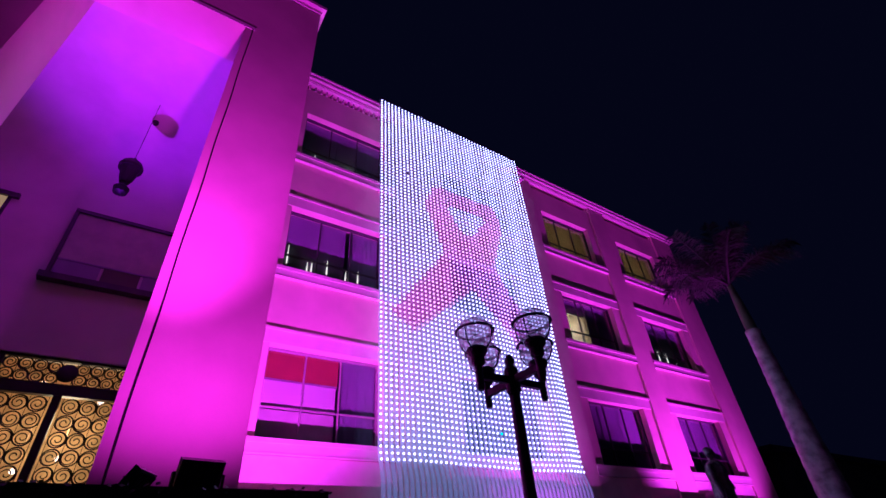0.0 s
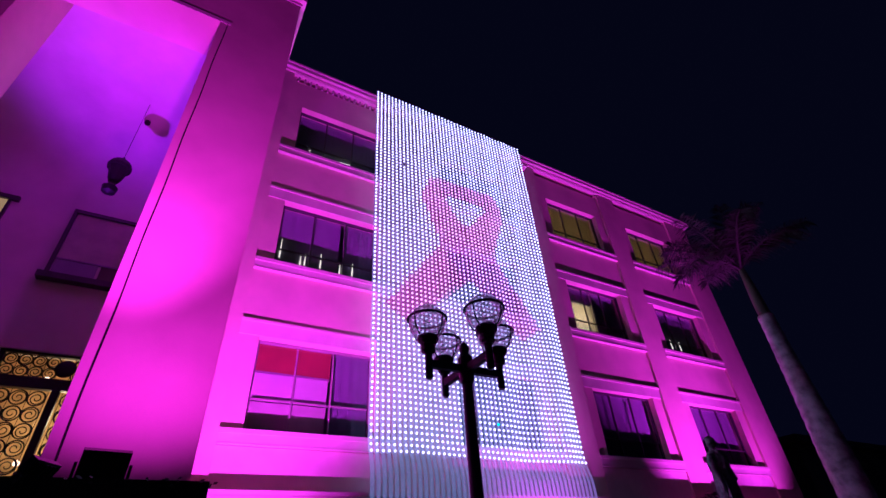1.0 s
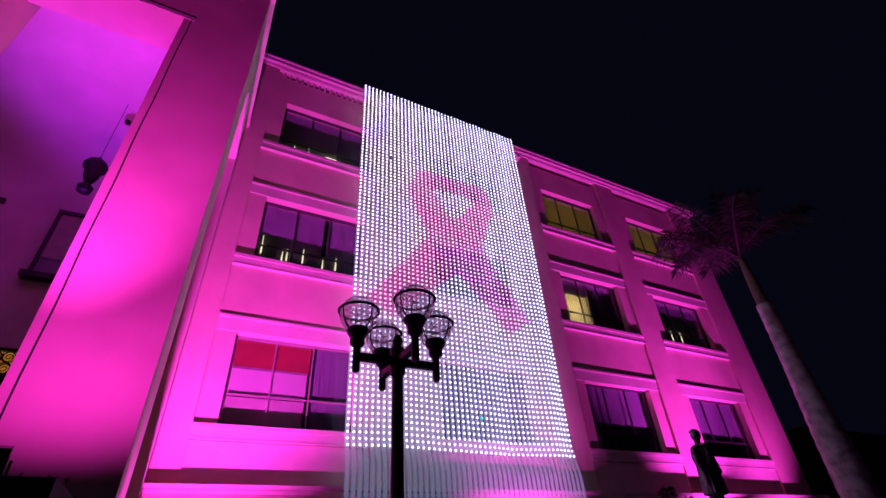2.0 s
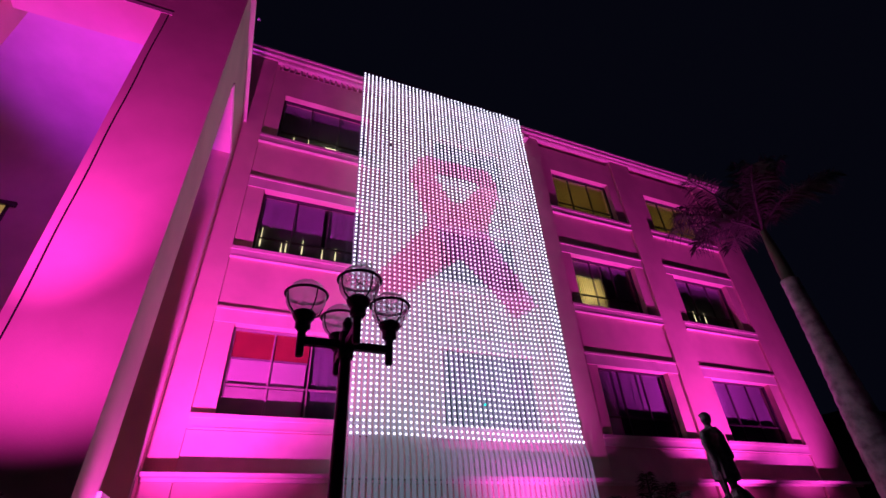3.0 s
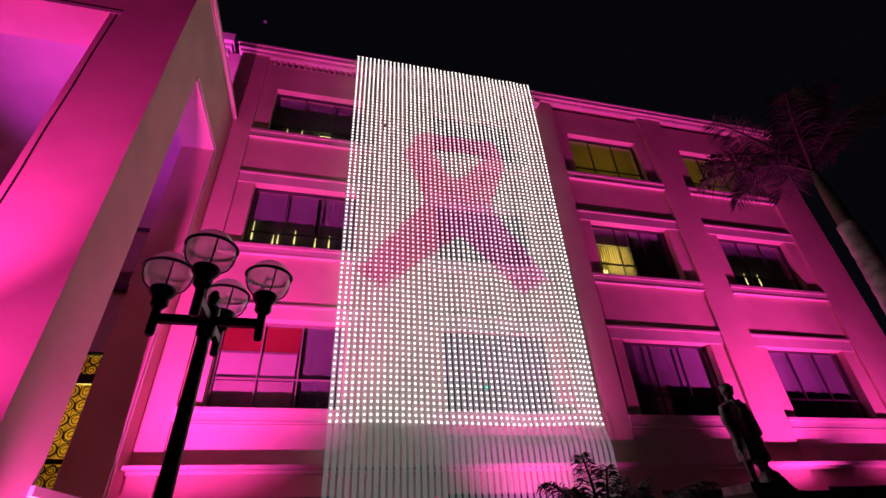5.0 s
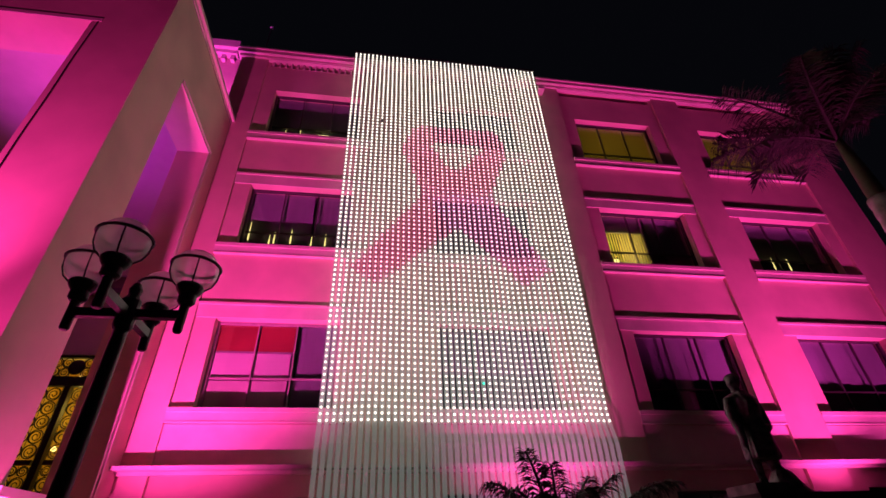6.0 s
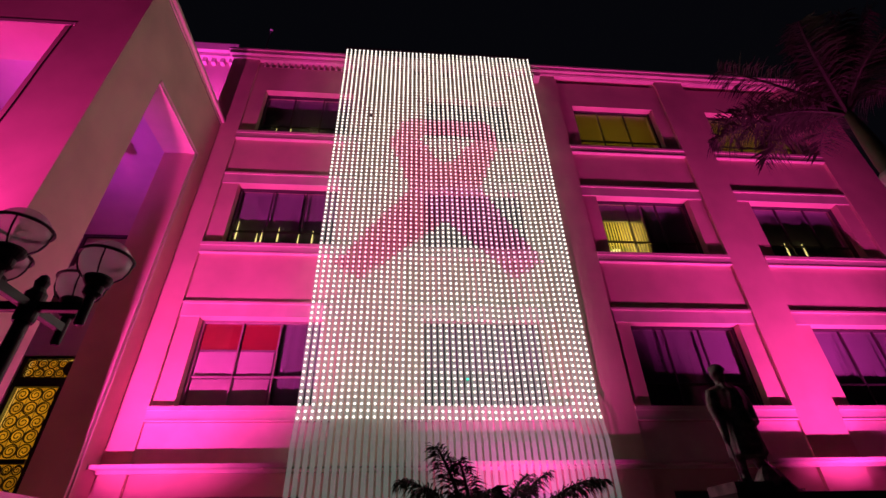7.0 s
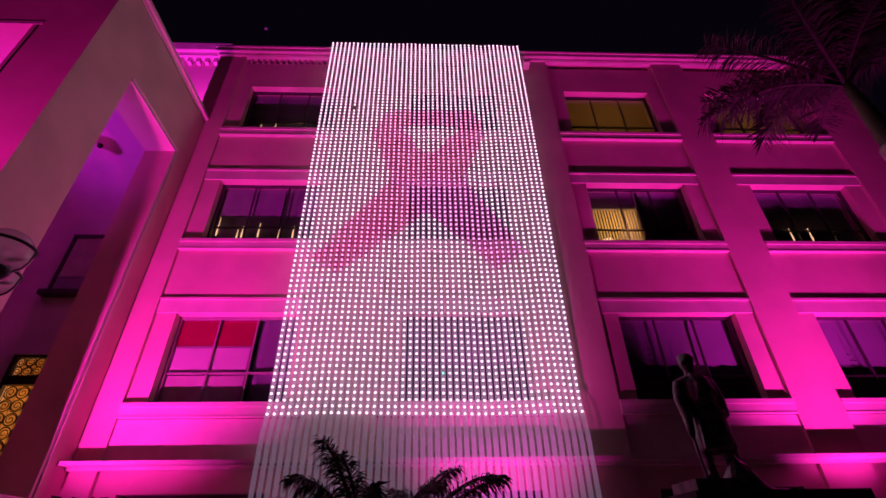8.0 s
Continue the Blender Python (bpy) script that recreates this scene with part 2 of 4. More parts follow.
holes = [(a + MARGIN, b - MARGIN, z0, z1) for a, b in BAYS for z0, z1 in STOREYS]
holes += [(a + MARGIN, b - MARGIN, *GROUND_OPEN) for a, b in BAYS]
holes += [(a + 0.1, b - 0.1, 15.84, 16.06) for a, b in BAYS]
structure(wall_with_openings("wall_front", X0, X1, 0, TOP, YB, YB + 0.4, holes, STUCCO), "cream stucco front wall of a four-storey wing", "wall")
structure(block("wall_east", (X1 - 0.4, X1, YB + 0.4, 24, 0, TOP), STUCCO), "plain stucco end wall of the wing", "wall")
structure(block("wall_west", (X0, X0 + 0.4, YB + 0.4, 24, 0, TOP), STUCCO), "plain stucco return wall of the wing", "wall")
structure(block("wall_rear", (X0, X1, 24, 24.4, 0, TOP), STUCCO), "plain rear wall of the wing", "wall")
structure(block("roof", (X0, X1, YB + 0.12, 24.4, TOP + 0.002, TOP + 0.2), ROOFING), "flat dark roof of the wing", "roof")
for i, (a, b) in enumerate([(X0, 1.79), (5.52, 7.0), (10.75, 12.13), (15.9, 16.95), (20.72, X1)]):
    structure(block("pilaster_%d" % (i + 1), (a, b, YP, YB - 0.002, 0, 16.098), STUCCO), "broad flat stucco pilaster between the window bays", "pilaster")

# belt cornice over the ground storey, with stepped mouldings
bm = bmesh.new()
box(bm, PX_EAST + 0.003, X1 + 0.3, 9.57, YP - 0.002, 3.15, 3.22)
box(bm, PX_EAST + 0.003, X1 + 0.3, 9.83, YP - 0.002, 3.09, 3.15)
structure(part("cornice_1", bm, TRIM), "projecting stucco belt cornice over the ground storey", "cornice")
# plinth course above the belt, stepping forward under each bay
for a, b in BAYS:
    structure(block("trim", (a, b, YB - 0.03, YB - 0.002, 3.1, 4.05), TRIM, bevel=0.01), "stucco apron panel beneath a first-floor window", "trim")
# crowning cornice
bm = bmesh.new()
box(bm, X0 - 0.05, X1 + 0.15, 9.86, YB + 0.1, 16.1, 16.2)
box(bm, X0 - 0.12, X1 + 0.25, 9.76, YB + 0.1, 16.2, 16.36)
box(bm, X0 - 0.15, X1 + 0.3, 9.72, YB + 0.1, 16.36, 16.43)
structure(part("cornice_2", bm, TRIM), "moulded crowning cornice along the wing's roofline", "cornice")
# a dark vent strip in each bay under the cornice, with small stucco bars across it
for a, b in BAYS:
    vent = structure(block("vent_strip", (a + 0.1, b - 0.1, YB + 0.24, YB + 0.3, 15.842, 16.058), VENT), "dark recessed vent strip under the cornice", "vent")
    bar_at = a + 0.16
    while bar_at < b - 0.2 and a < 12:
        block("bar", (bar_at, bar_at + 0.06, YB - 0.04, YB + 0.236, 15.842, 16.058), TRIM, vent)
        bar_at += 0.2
    structure(block("trim", (a, b, YP - 0.05, YB - 0.002, 16.064, 16.098), TRIM), "narrow stucco ledge under the cornice", "trim")
structure(block("bracket", (11.28, 11.5, 9.62, YP - 0.003, 15.64, 15.8), TRIM, bevel=0.015), "stucco bracket block under the cornice beside the display", "bracket")

# ---- windows ----
def room(x0, x1, z0, z1, material, depth=2.6, y=YB + 0.4):
    """The inside of a room behind an opening: five thin sides."""
    bm = bmesh.new()
    w = 0.06
    zf, zc = z0 - 0.5, z1 + 0.35
    box(bm, x0 - 0.4, x1 + 0.4, y + depth, y + depth + w, zf, zc)
    box(bm, x0 - 0.4 - w, x0 - 0.4, y + 0.003, y + depth + w, zf, zc)
    box(bm, x1 + 0.4, x1 + 0.4 + w, y + 0.003, y + depth + w, zf, zc)
    box(bm, x0 - 0.4 - w, x1 + 0.4 + w, y + 0.003, y + depth + w, zf - w, zf)
    box(bm, x0 - 0.4 - w, x1 + 0.4 + w, y + 0.003, y + depth + w, zc, zc + w)
    return structure(part("wall_room", bm, material), "plain walls of a room behind a window", "wall")


def desk_lamp(x, y, z, watts):
    ob = empty("floor_lamp", x, y, z, "lit floor lamp in an office", "lamp", "office lamps")
    bm = bmesh.new()
    lathe(bm, [(0.14, 0), (0.14, 0.02), (0.015, 0.04), (0.015, 1.05)], 12)
    part("stand", bm, BRASS, ob)
    bm = bmesh.new()
    lathe(bm, [(0.1, 1.05), (0.16, 1.3)], 14)
    part("shade", bm, LAMP_ROOM, ob)
    data = bpy.data.lights.new("room_light", "POINT")
    data.energy, data.color, data.shadow_soft_size = watts, (1.0, 0.64, 0.15), 0.12
    new("room_light", data).location = (x, y, z + 1.5)


WIN = [0]


def window(bay, z0, z1, columns, transom, frame_mat=FRAME, label="", hood=True, sill=True):
    """A recessed window: frame, mullions, transom, panes, sill and hood."""
    a, b = bay
    x0, x1 = a + MARGIN, b - MARGIN
    WIN[0] += 1
    ob = structure(new("window_%d" % WIN[0]), label, "window")
    bm = bmesh.new()
    for d in ((x0, x0 + 0.06, YG - 0.04, YG + 0.04, z0, z1), (x1 - 0.06, x1, YG - 0.04, YG + 0.04, z0, z1),
              (x0 + 0.06, x1 - 0.06, YG - 0.04, YG + 0.04, z0, z0 + 0.07), (x0 + 0.06, x1 - 0.06, YG - 0.04, YG + 0.04, z1 - 0.06, z1)):
        box(bm, *d)
    part("window_frame", bm, frame_mat, ob)
    xs = [x0 + (x1 - x0) * c for c in columns]
    for x in xs:
        block("mullion", (x - 0.015, x + 0.015, YG - 0.03, YG + 0.03, z0 + 0.07, z1 - 0.06), frame_mat, ob)
    zt = z0 + (z1 - z0) * transom
    edges = [x0 + 0.06, *xs, x1 - 0.06]
    for p, q in zip(edges, edges[1:]):
        block("transom", (p + 0.026, q - 0.026, YG - 0.028, YG + 0.028, zt - 0.018, zt + 0.018), frame_mat, ob)
        for lo, hi in ((z0 + 0.07, zt - 0.03), (zt + 0.03, z1 - 0.06)):
            pane = block("pane", (p + 0.026, q - 0.026, YG - 0.004, YG + 0.004, lo, hi), GLASS, ob)
            pane.visible_shadow = False
    if sill:
        bm = bmesh.new()
        box(bm, a, b, YB - 0.1, YB - 0.002, z0 - 0.33, z0 - 0.12)
        box(bm, a, b, YB - 0.13, YB - 0.002, z0 - 0.12, z0 - 0.03)
        box(bm, a, b, YB - 0.115, YB - 0.1, z0 - 0.33, z0 - 0.3)
        box(bm, x0, x1, YB - 0.002, YG - 0.04, z0 - 0.04, z0 + 0.0)
        part("sill", bm, TRIM, ob)
    if hood:
        bm = bmesh.new()
        box(bm, a, b, YB - 0.035, YB - 0.002, z1, z1 + 0.36)
        box(bm, a, b, YB - 0.07, YB - 0.002, z1 + 0.32, z1 + 0.38)
        part("hood", bm, TRIM, ob)
    return x0, x1


def curtain(x0, x1, z0, z1, y, material, label, folds=9):
    """A hanging cloth with vertical folds and a hem."""
    bm = bmesh.new()
    n = folds * 6
    top, bot = [], []
    for i in range(n + 1):
        u = i / n
        yy = y + 0.007 * math.sin(u * folds * 2 * math.pi) + 0.003 * math.sin(u * 23)
        top.append(bm.verts.new((x0 + (x1 - x0) * u, yy, z1)))
        bot.append(bm.verts.new((x0 + (x1 - x0) * u, yy * 1.0 + 0.01, z0 + 0.01 * math.sin(u * 9))))
    for i in range(n):
        bm.faces.new((bot[i], bot[i + 1], top[i + 1], top[i]))
    bmesh.ops.solidify(bm, geom=bm.faces[:], thickness=0.006)
    return tagged(part("curtain", bm, material, smooth=True), label, "curtain", "window curtains")


YI = YG + 0.07
for bi, bay in enumerate(BAYS):
    for si, (z0, z1) in enumerate(STOREYS):
        a, b = bay[0] + MARGIN, bay[1] - MARGIN
        cols, tr, fm, text = (0.33, 0.66), 0.28, FRAME, "dark-framed recessed window with a moulded sill"
        lit = (bi, si) in ((2, 2), (3, 2))
        if (bi, si) == (0, 0):
            cols, tr, fm, text = (0.335, 0.645), 0.34, CREAMFRAME, "pale-framed window with a red roller blind half down"
        window(bay, z0, z1, cols, tr, fm, text + (", lit warm yellow inside" if lit else ""), hood=si < 2)
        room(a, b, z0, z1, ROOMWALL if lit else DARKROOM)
        if lit:
            desk_lamp((a + b) / 2, YB + 2.0, z0 - 0.5, 17)
            bl = empty("roller_blind", a + 0.07, YI + 0.06, z0 + 0.02, "lowered yellowish roller blind glowing from the lit room", "blind", "lit roller blinds")
            for i in range(3):
                w3 = (b - a - 0.14) / 3
                sheet("cloth", i * w3 + 0.01, (i + 1) * w3 - 0.01, 0, 0, z1 - z0 - 0.04, YELLOWBLIND, bl)
            block("bottom_rail", (0, b - a - 0.14, -0.01, 0.016, -0.02, -0.001), FRAME, bl)
    window(bay, *GROUND_OPEN, (0.33, 0.66), 0.5, FRAME, "dark ground-floor window under the belt cornice", hood=False, sill=False)
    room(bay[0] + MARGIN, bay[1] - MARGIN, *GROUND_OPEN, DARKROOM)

# first-floor left bay: red blind over the two left lights, grey panels below
xa, xb = BAYS[0][0] + MARGIN, BAYS[0][1] - MARGIN
wide = xb - xa
bl = empty("roller_blind", xa + 0.06, YG + 0.05, 5.75, "red roller blind pulled half down behind the window", "blind")
block("cloth", (0, wide * 0.335 - 0.07, 0, 0.012, 0, 0.66), REDBLIND, bl)
block("cloth", (wide * 0.335 - 0.03, wide * 0.645 - 0.1, 0, 0.012, 0, 0.66), REDBLIND, bl)
block("bottom_rail", (0, wide * 0.645 - 0.1, -0.012, 0.02, -0.04, -0.002), CREAMFRAME, bl, "pale bottom rail")
tagged(block("window_panel", (xa + 0.08, xa + wide * 0.62, YG + 0.05, YG + 0.07, 4.42, 5.06), GREYBLIND), "grey-olive panel standing behind the lower panes", "panel")
tagged(block("window_panel", (xa + 0.08, xa + wide * 0.62, YG + 0.05, YG + 0.07, 5.1, 5.7), PLASTER), "pale panel behind the middle panes", "panel")
curtain(xa + wide * 0.66, xb - 0.05, 4.45, 6.4, YI + 0.02, SHEER, "pale curtain drawn across one light of the window", 4)
# curtains drawn in the other dark windows
for bi, si, u0, u1 in ((0, 1, 0.02, 0.62), (0, 1, 0.66, 0.98), (1, 0, 0.02, 0.98), (1, 1, 0.02, 0.98), (2, 0, 0.03, 0.98), (3, 0, 0.03, 0.98), (3, 1, 0.02, 0.98), (2, 1, 0.56, 0.97), (0, 2, 0.02, 0.98), (1, 2, 0.02, 0.98)):
    a, b = BAYS[bi][0] + MARGIN, BAYS[bi][1] - MARGIN
    z0, z1 = STOREYS[si]
    curtain(a + (b - a) * u0, a + (b - a) * u1, z0 + (0.64 if bi > 1 else 0.02), z1 - 0.02, YI + 0.05, SHEER, "pale cloth curtain drawn behind the dark window", 5)

# second-floor bay east of the curtain: lit vertical blind on one side
a, b = BAYS[2][0] + MARGIN, BAYS[2][1] - MARGIN
vb = empty("vertical_blind", a + 0.1, YI + 0.1, 8.55, "lit yellow vertical slat blind in a dark window", "blind")
block("pelmet", (-0.05, 1.38, -0.05, 0.03, 1.37, 1.96), SHEER, vb, "pale cloth pelmet")
slat = sheet("slat", 0, 0.054, 0, 0.0, 1.36, SLAT, vb)
slat.location, slat.rotation_euler = (0.0, 0, 0), (0, 0, 0.28)
for i in range(1, 16):
    s = slat.copy()
    scene.collection.objects.link(s)
    s.location = (0.0845 * i + 0.003 * math.sin(i * 2.1), 0, 0)
structure(block("wall_partition", (a + 1.42, a + 1.48, YG + 0.06, YB + 3.0, 8.0, 10.89), DARKROOM), "thin partition inside the room", "wall")
tagged(block("lit_room_panel", (a - 0.3, a + 1.38, YI + 1.3, YI + 1.34, 8.1, 10.8), OLIVE), "dull olive partition panel behind the slat blind", "panel")
desk_lamp(a + 0.7, YI + 0.7, 7.95, 48)

# small lights standing on the inner sills of the west bay
for x, z, h in ((2.4, 8.5, 0.6), (2.95, 8.5, 0.3), (3.07, 8.5, 0.38), (3.5, 8.5, 0.46), (4.05, 8.5, 0.32), (4.42, 8.5, 0.4), (2.75, 12.6, 0.3), (3.2, 12.6, 0.34),
                (18.2, 8.5, 0.42), (18.75, 8.5, 0.42), (19.4, 8.5, 0.36)):
    lamp = empty("sill_lamp", x, YG + 0.075, z + 0.16, "small slim warm lamp on the inner window sill", "lamp", "lamps on the window sills")
    bm = bmesh.new()
    lathe(bm, [(0.045, 0), (0.045, 0.02), (0.014, 0.03), (0.012, h * 0.35)], 10)
    part("base", bm, BRASS, lamp)
    bm = bmesh.new()
    lathe(bm, [(0.011, h * 0.3), (0.021, h * 0.45), (0.02, h * 0.7), (0.012, h * 0.95), (0.007, h * 1.35)], 10)
    part("shade", bm, LAMP_WHITE, lamp, smooth=True)
tagged(block("lit_box", (3.75, 4.12, YI - 0.035, YI + 0.0, 12.6, 13.02), LAMP_ROOM), "small lit yellow screen in the upper room", "screen")

# ---- portico ----
PX0, PX1, PY0, PY1, PTOP = -9.6, PX_EAST, 5.75, 11.7, 12.75
OY0, OY1, OHEAD, PIERY = 7.0, 9.2, 10.82, 7.0      # side opening and depth of the piers
OPX0, OPX1, HEAD = -2.75, -0.13, 10.95
structure(block("wall_portico_pier", (OPX1, PX1, PY0, PIERY, 0, PTOP), STUCCO), "broad tall stucco pier of the portico", "pier")
for px0, px1 in ((-4.15, OPX0), (PX0, PX0 + 1.4)):
    structure(block("wall_portico_pier", (px0, px1, PY0, PIERY, 0, PTOP), STUCCO), "broad tall stucco pier of the portico", "pier")
structure(block("wall_portico_beam", (PX0 + 1.4, -4.15, PY0, 6.65, HEAD, PTOP), STUCCO), "deep stucco beam over the portico opening", "beam")
structure(block("wall_portico_beam", (OPX0, OPX1, PY0, 6.65, HEAD, PTOP), STUCCO), "deep stucco beam over the portico opening", "beam")
for sx0, sx1 in ((PX1 - 0.77, PX1), (PX0, PX0 + 0.6)):
    bm = bmesh.new()
    box(bm, sx0, sx1, OY1, 9.98, 0, PTOP)
    box(bm, sx0, sx1, OY0, OY1, OHEAD, PTOP)
    box(bm, sx0, sx1, OY0, OY1, 0, 2.58)
    structure(part("wall_portico_side", bm, STUCCO), "stucco side wall of the portico with a tall opening", "portico")
    # moulded surround of the side opening, in two steps
    out = 1 if sx1 == PX1 else -1
    face = sx1 if out == 1 else sx0
    for wide, thick, gap in ((0.06, 0.022, 0.0), (0.05, 0.035, 0.1)):
        bm = bmesh.new()
        xa, xb = sorted((face, face + out * thick))
        box(bm, xa, xb, OY1 + gap, OY1 + gap + wide, 2.58, OHEAD + gap + wide)
        box(bm, xa, xb, OY0, OY1 + gap, OHEAD + gap, OHEAD + gap + wide)
        structure(part("trim", bm, TRIM), "narrow raised moulding round the portico's side opening", "trim")
    structure(block("sill_portico", (min(face, face + out * 0.05), max(face, face + out * 0.05), OY0 - 0.1, OY1 + 0.2, 2.46, 2.58), TRIM, bevel=0.01), "plain stucco sill of the portico's side opening", "sill")
structure(block("wall_portico_back", (PX0 + 0.6, PX1 - 0.77, PY1, PY1 + 0.38, 6.095, PTOP), PLASTER), "plastered inner wall above the entrance", "wall")
structure(block("ceiling_portico", (PX0 + 0.6, PX1 - 0.77, 6.65, PY1, 11.75, 11.95), PLASTER), "plain plaster ceiling of the portico", "ceiling")
bm = bmesh.new()
profile = [(PY1 - 0.003, 6.1), (PY1 - 0.003, 8.0), (PY1 - 0.003, 10.4)]
profile += [(PY1 - 1.2 + 1.197 * math.cos(math.pi / 2 * k / 14), 10.55 + 1.197 * math.sin(math.pi / 2 * k / 14)) for k in range(15)]
profile += [(8.5, 11.747), (6.652, 11.747)]
rows = [[bm.verts.new((x, y, z)) for x in (PX0 + 0.601, PX1 - 0.7701)] for y, z in profile]
for p, q in zip(rows, rows[1:]):
    bm.faces.new((p[0], p[1], q[1], q[0]))
structure(part("ceiling_cove", bm, PLASTER, smooth=True), "curved plaster cove between inner wall and ceiling", "ceiling")
for sx0, sx1 in ((PX1 - 0.77, 0.897), (PX0 + 0.3, PX0 + 0.6)):
    structure(block("wall_portico_inner", (sx0, sx1, 9.983, PY1 + 0.38, 0, PTOP), STUCCO), "plain stucco side wall in the depth of the portico", "wall")
structure(block("roof_portico_rear", (PX0 + 0.3, 0.897, 9.984, PY1 + 0.4, PTOP + 0.003, PTOP + 0.12), ROOFING), "flat roof over the depth of the portico", "roof")
structure(block("roof_portico", (PX0 + 0.0, PX1, PY0, 9.98, PTOP, PTOP + 0.12), ROOFING), "flat roof of the portico", "roof")
bm = bmesh.new()
box(bm, PX0 - 0.1, PX1 + 0.1, PY0 - 0.12, 9.98, PTOP + 0.12, PTOP + 0.22)
box(bm, PX0 - 0.025, PX1 + 0.025, PY0 - 0.025, 9.98, PTOP + 0.02, PTOP + 0.12)
structure(part("trim", bm, TRIM), "thin projecting coping round the portico roof", "trim")
structure(block("trim", (OPX0 - 0.1, 0.06, PY0 - 0.014, PY0 - 0.002, HEAD, HEAD + 0.1), TRIM), "raised moulding over the portico opening", "trim")
structure(block("floor_portico", (PX0 + 0.6, PX1 - 0.77, PY0 - 0.3, 12.5, 1.0, 1.2), STONE), "raised stone floor of the portico", "floor")
for i in range(6):
    structure(block("step", (OPX0, OPX1, PY0 - 0.3 - 0.32 * (6 - i), PY0 - 0.3, 0.17 * i, 0.17 * (i + 1) - 0.003), STONE), "stone entrance step of the portico", "step")
# thin dark joint down the pier's edge, built as a black tube
bm = bmesh.new()
pts = [(0.0 + 0.006 * math.sin(z * 3.1), PY0 - 0.022, z) for z in np.linspace(0.1, 10.9, 40)]
tube(bm, pts, 0.011, 6)
tagged(part("cable", bm, BLACK, smooth=True), "thin dark joint running down the edge of the portico pier", "cable")

# ---- central block behind the portico ----
bm = bmesh.new()
box(bm, -10.5, 0.88, 12.5, 12.9, 12.9, 19.45)
structure(part("wall_center", bm, STUCCO), "taller stucco wall of the central block behind", "wall")
bm = bmesh.new()
box(bm, -10.5, -0.42, 12.2, 12.496, 19.45, 19.65)
box(bm, -10.5, -0.35, 12.05, 12.9, 19.65, 20.1)
x = -10.4
while x < -0.6:
    box(bm, x, x + 0.16, 12.3, 12.496, 19.17, 19.447)
    x += 0.36
structure(part("cornice_3", bm, TRIM), "dentilled cornice of the taller central block", "cornice")
structure(block("roof_center", (-10.5, 0.88, 12.9, 24, 19.25, 19.45), ROOFING), "flat roof of the central block", "roof")
ant = empty("antenna", 0.29, 13.0, 19.45, "small pale antenna standing on the roof", "antenna")
bm = bmesh.new()
tube(bm, [(0, 0, 0), (0, 0, 3.3)], 0.03, 6)
part("mast", bm, BLACK, ant)
bm = bmesh.new()
ball(bm, (0, 0, 3.34), 0.08, 10, 6)
part("cap", bm, BULB, ant, smooth=True)

# ---- inner window over the entrance ----
ob = structure(new("window_portico"), "dark-framed window with a deep sill inside the portico", "window")
wx0, wx1, wz0, wz1 = -2.34, -0.2, 7.86, 9.68
bm = bmesh.new()
box(bm, wx0 - 0.08, wx0, PY1 - 0.06, PY1 - 0.002, wz0, wz1)
box(bm, wx1, wx1 + 0.08, PY1 - 0.06, PY1 - 0.002, wz0, wz1)
box(bm, wx0 - 0.08, wx1 + 0.08, PY1 - 0.08, PY1 - 0.002, wz1, wz1 + 0.09)
part("window_frame", bm, FRAME, ob)
block("sill", (wx0 - 0.15, wx1 + 0.15, PY1 - 0.24, PY1 - 0.006, wz0 - 0.14, wz0), FRAME, ob, "dark projecting sill")
block("blind", (wx0 + 0.02, wx1 - 0.02, PY1 - 0.02, PY1 - 0.004, wz0 + 0.5, wz1), GREYBLIND, ob, "drawn grey-brown blind")
block("rail", (wx0, wx1, PY1 - 0.045, PY1 - 0.004, wz0 + 0.46, wz0 + 0.5), SHEER, ob)
for p, q, m in ((0.0, 0.4, SHEER), (0.42, 0.78, OLIVE), (0.8, 1.0, SHEER)):
    w = wx1 - wx0
    block("panel", (wx0 + p * w + 0.02, wx0 + q * w, PY1 - 0.03, PY1 - 0.005, wz0, wz0 + 0.458), m, ob, "opaque lower panel")

amber = structure(new("window_portico"), "amber-lit window with a dark head moulding inside the portico", "window")
block("head", (-5.5, -3.5, PY1 - 0.1, PY1 - 0.004, 9.62, 9.74), FRAME, amber, "dark head moulding")
block("sill", (-5.5, -3.5, PY1 - 0.2, PY1 - 0.006, 7.72, 7.86), FRAME, amber, "dark projecting sill")
for ax in (-5.4, -4.53, -3.66):
    block("mullion", (ax - 0.03, ax + 0.03, PY1 - 0.06, PY1 - 0.005, 7.86, 9.62), FRAME, amber)
# panes emit amber themselves; no lit room is built behind them
for ax in (-5.37, -4.5):
    block("pane", (ax, ax + 0.81, PY1 - 0.03, PY1 - 0.005, 7.86, 9.62), glow("amber_pane_glow", (1.0, 0.55, 0.1), 0.32), amber, "amber pane glowing in place of a lit room")

# ---- entrance grille with scrolls ----
door = structure(new("door_1"), "black wrought-iron entrance grille with scrolls, warm light behind", "door")
gx0, gx1, gz0, gz1, gy = -2.38, -0.2, 1.2, 6.04, PY1 + 0.1
bar, TRZ0, TRZ1, MID = 0.05, 5.33, 5.56, -1.29
bm = bmesh.new()
for d in ((gx0 - 0.1, gx0, gz0, gz1 + 0.05), (gx1, gx1 + 0.1, gz0, gz1 + 0.05), (gx0, gx1, gz1, gz1 + 0.05)):
    box(bm, d[0], d[1], gy - bar, gy + bar, d[2], d[3])
part("door_frame", bm, IRON, door)
block("transom_bar", (gx0, gx1, gy - 0.07, gy + 0.07, TRZ0, TRZ1), IRON, door)
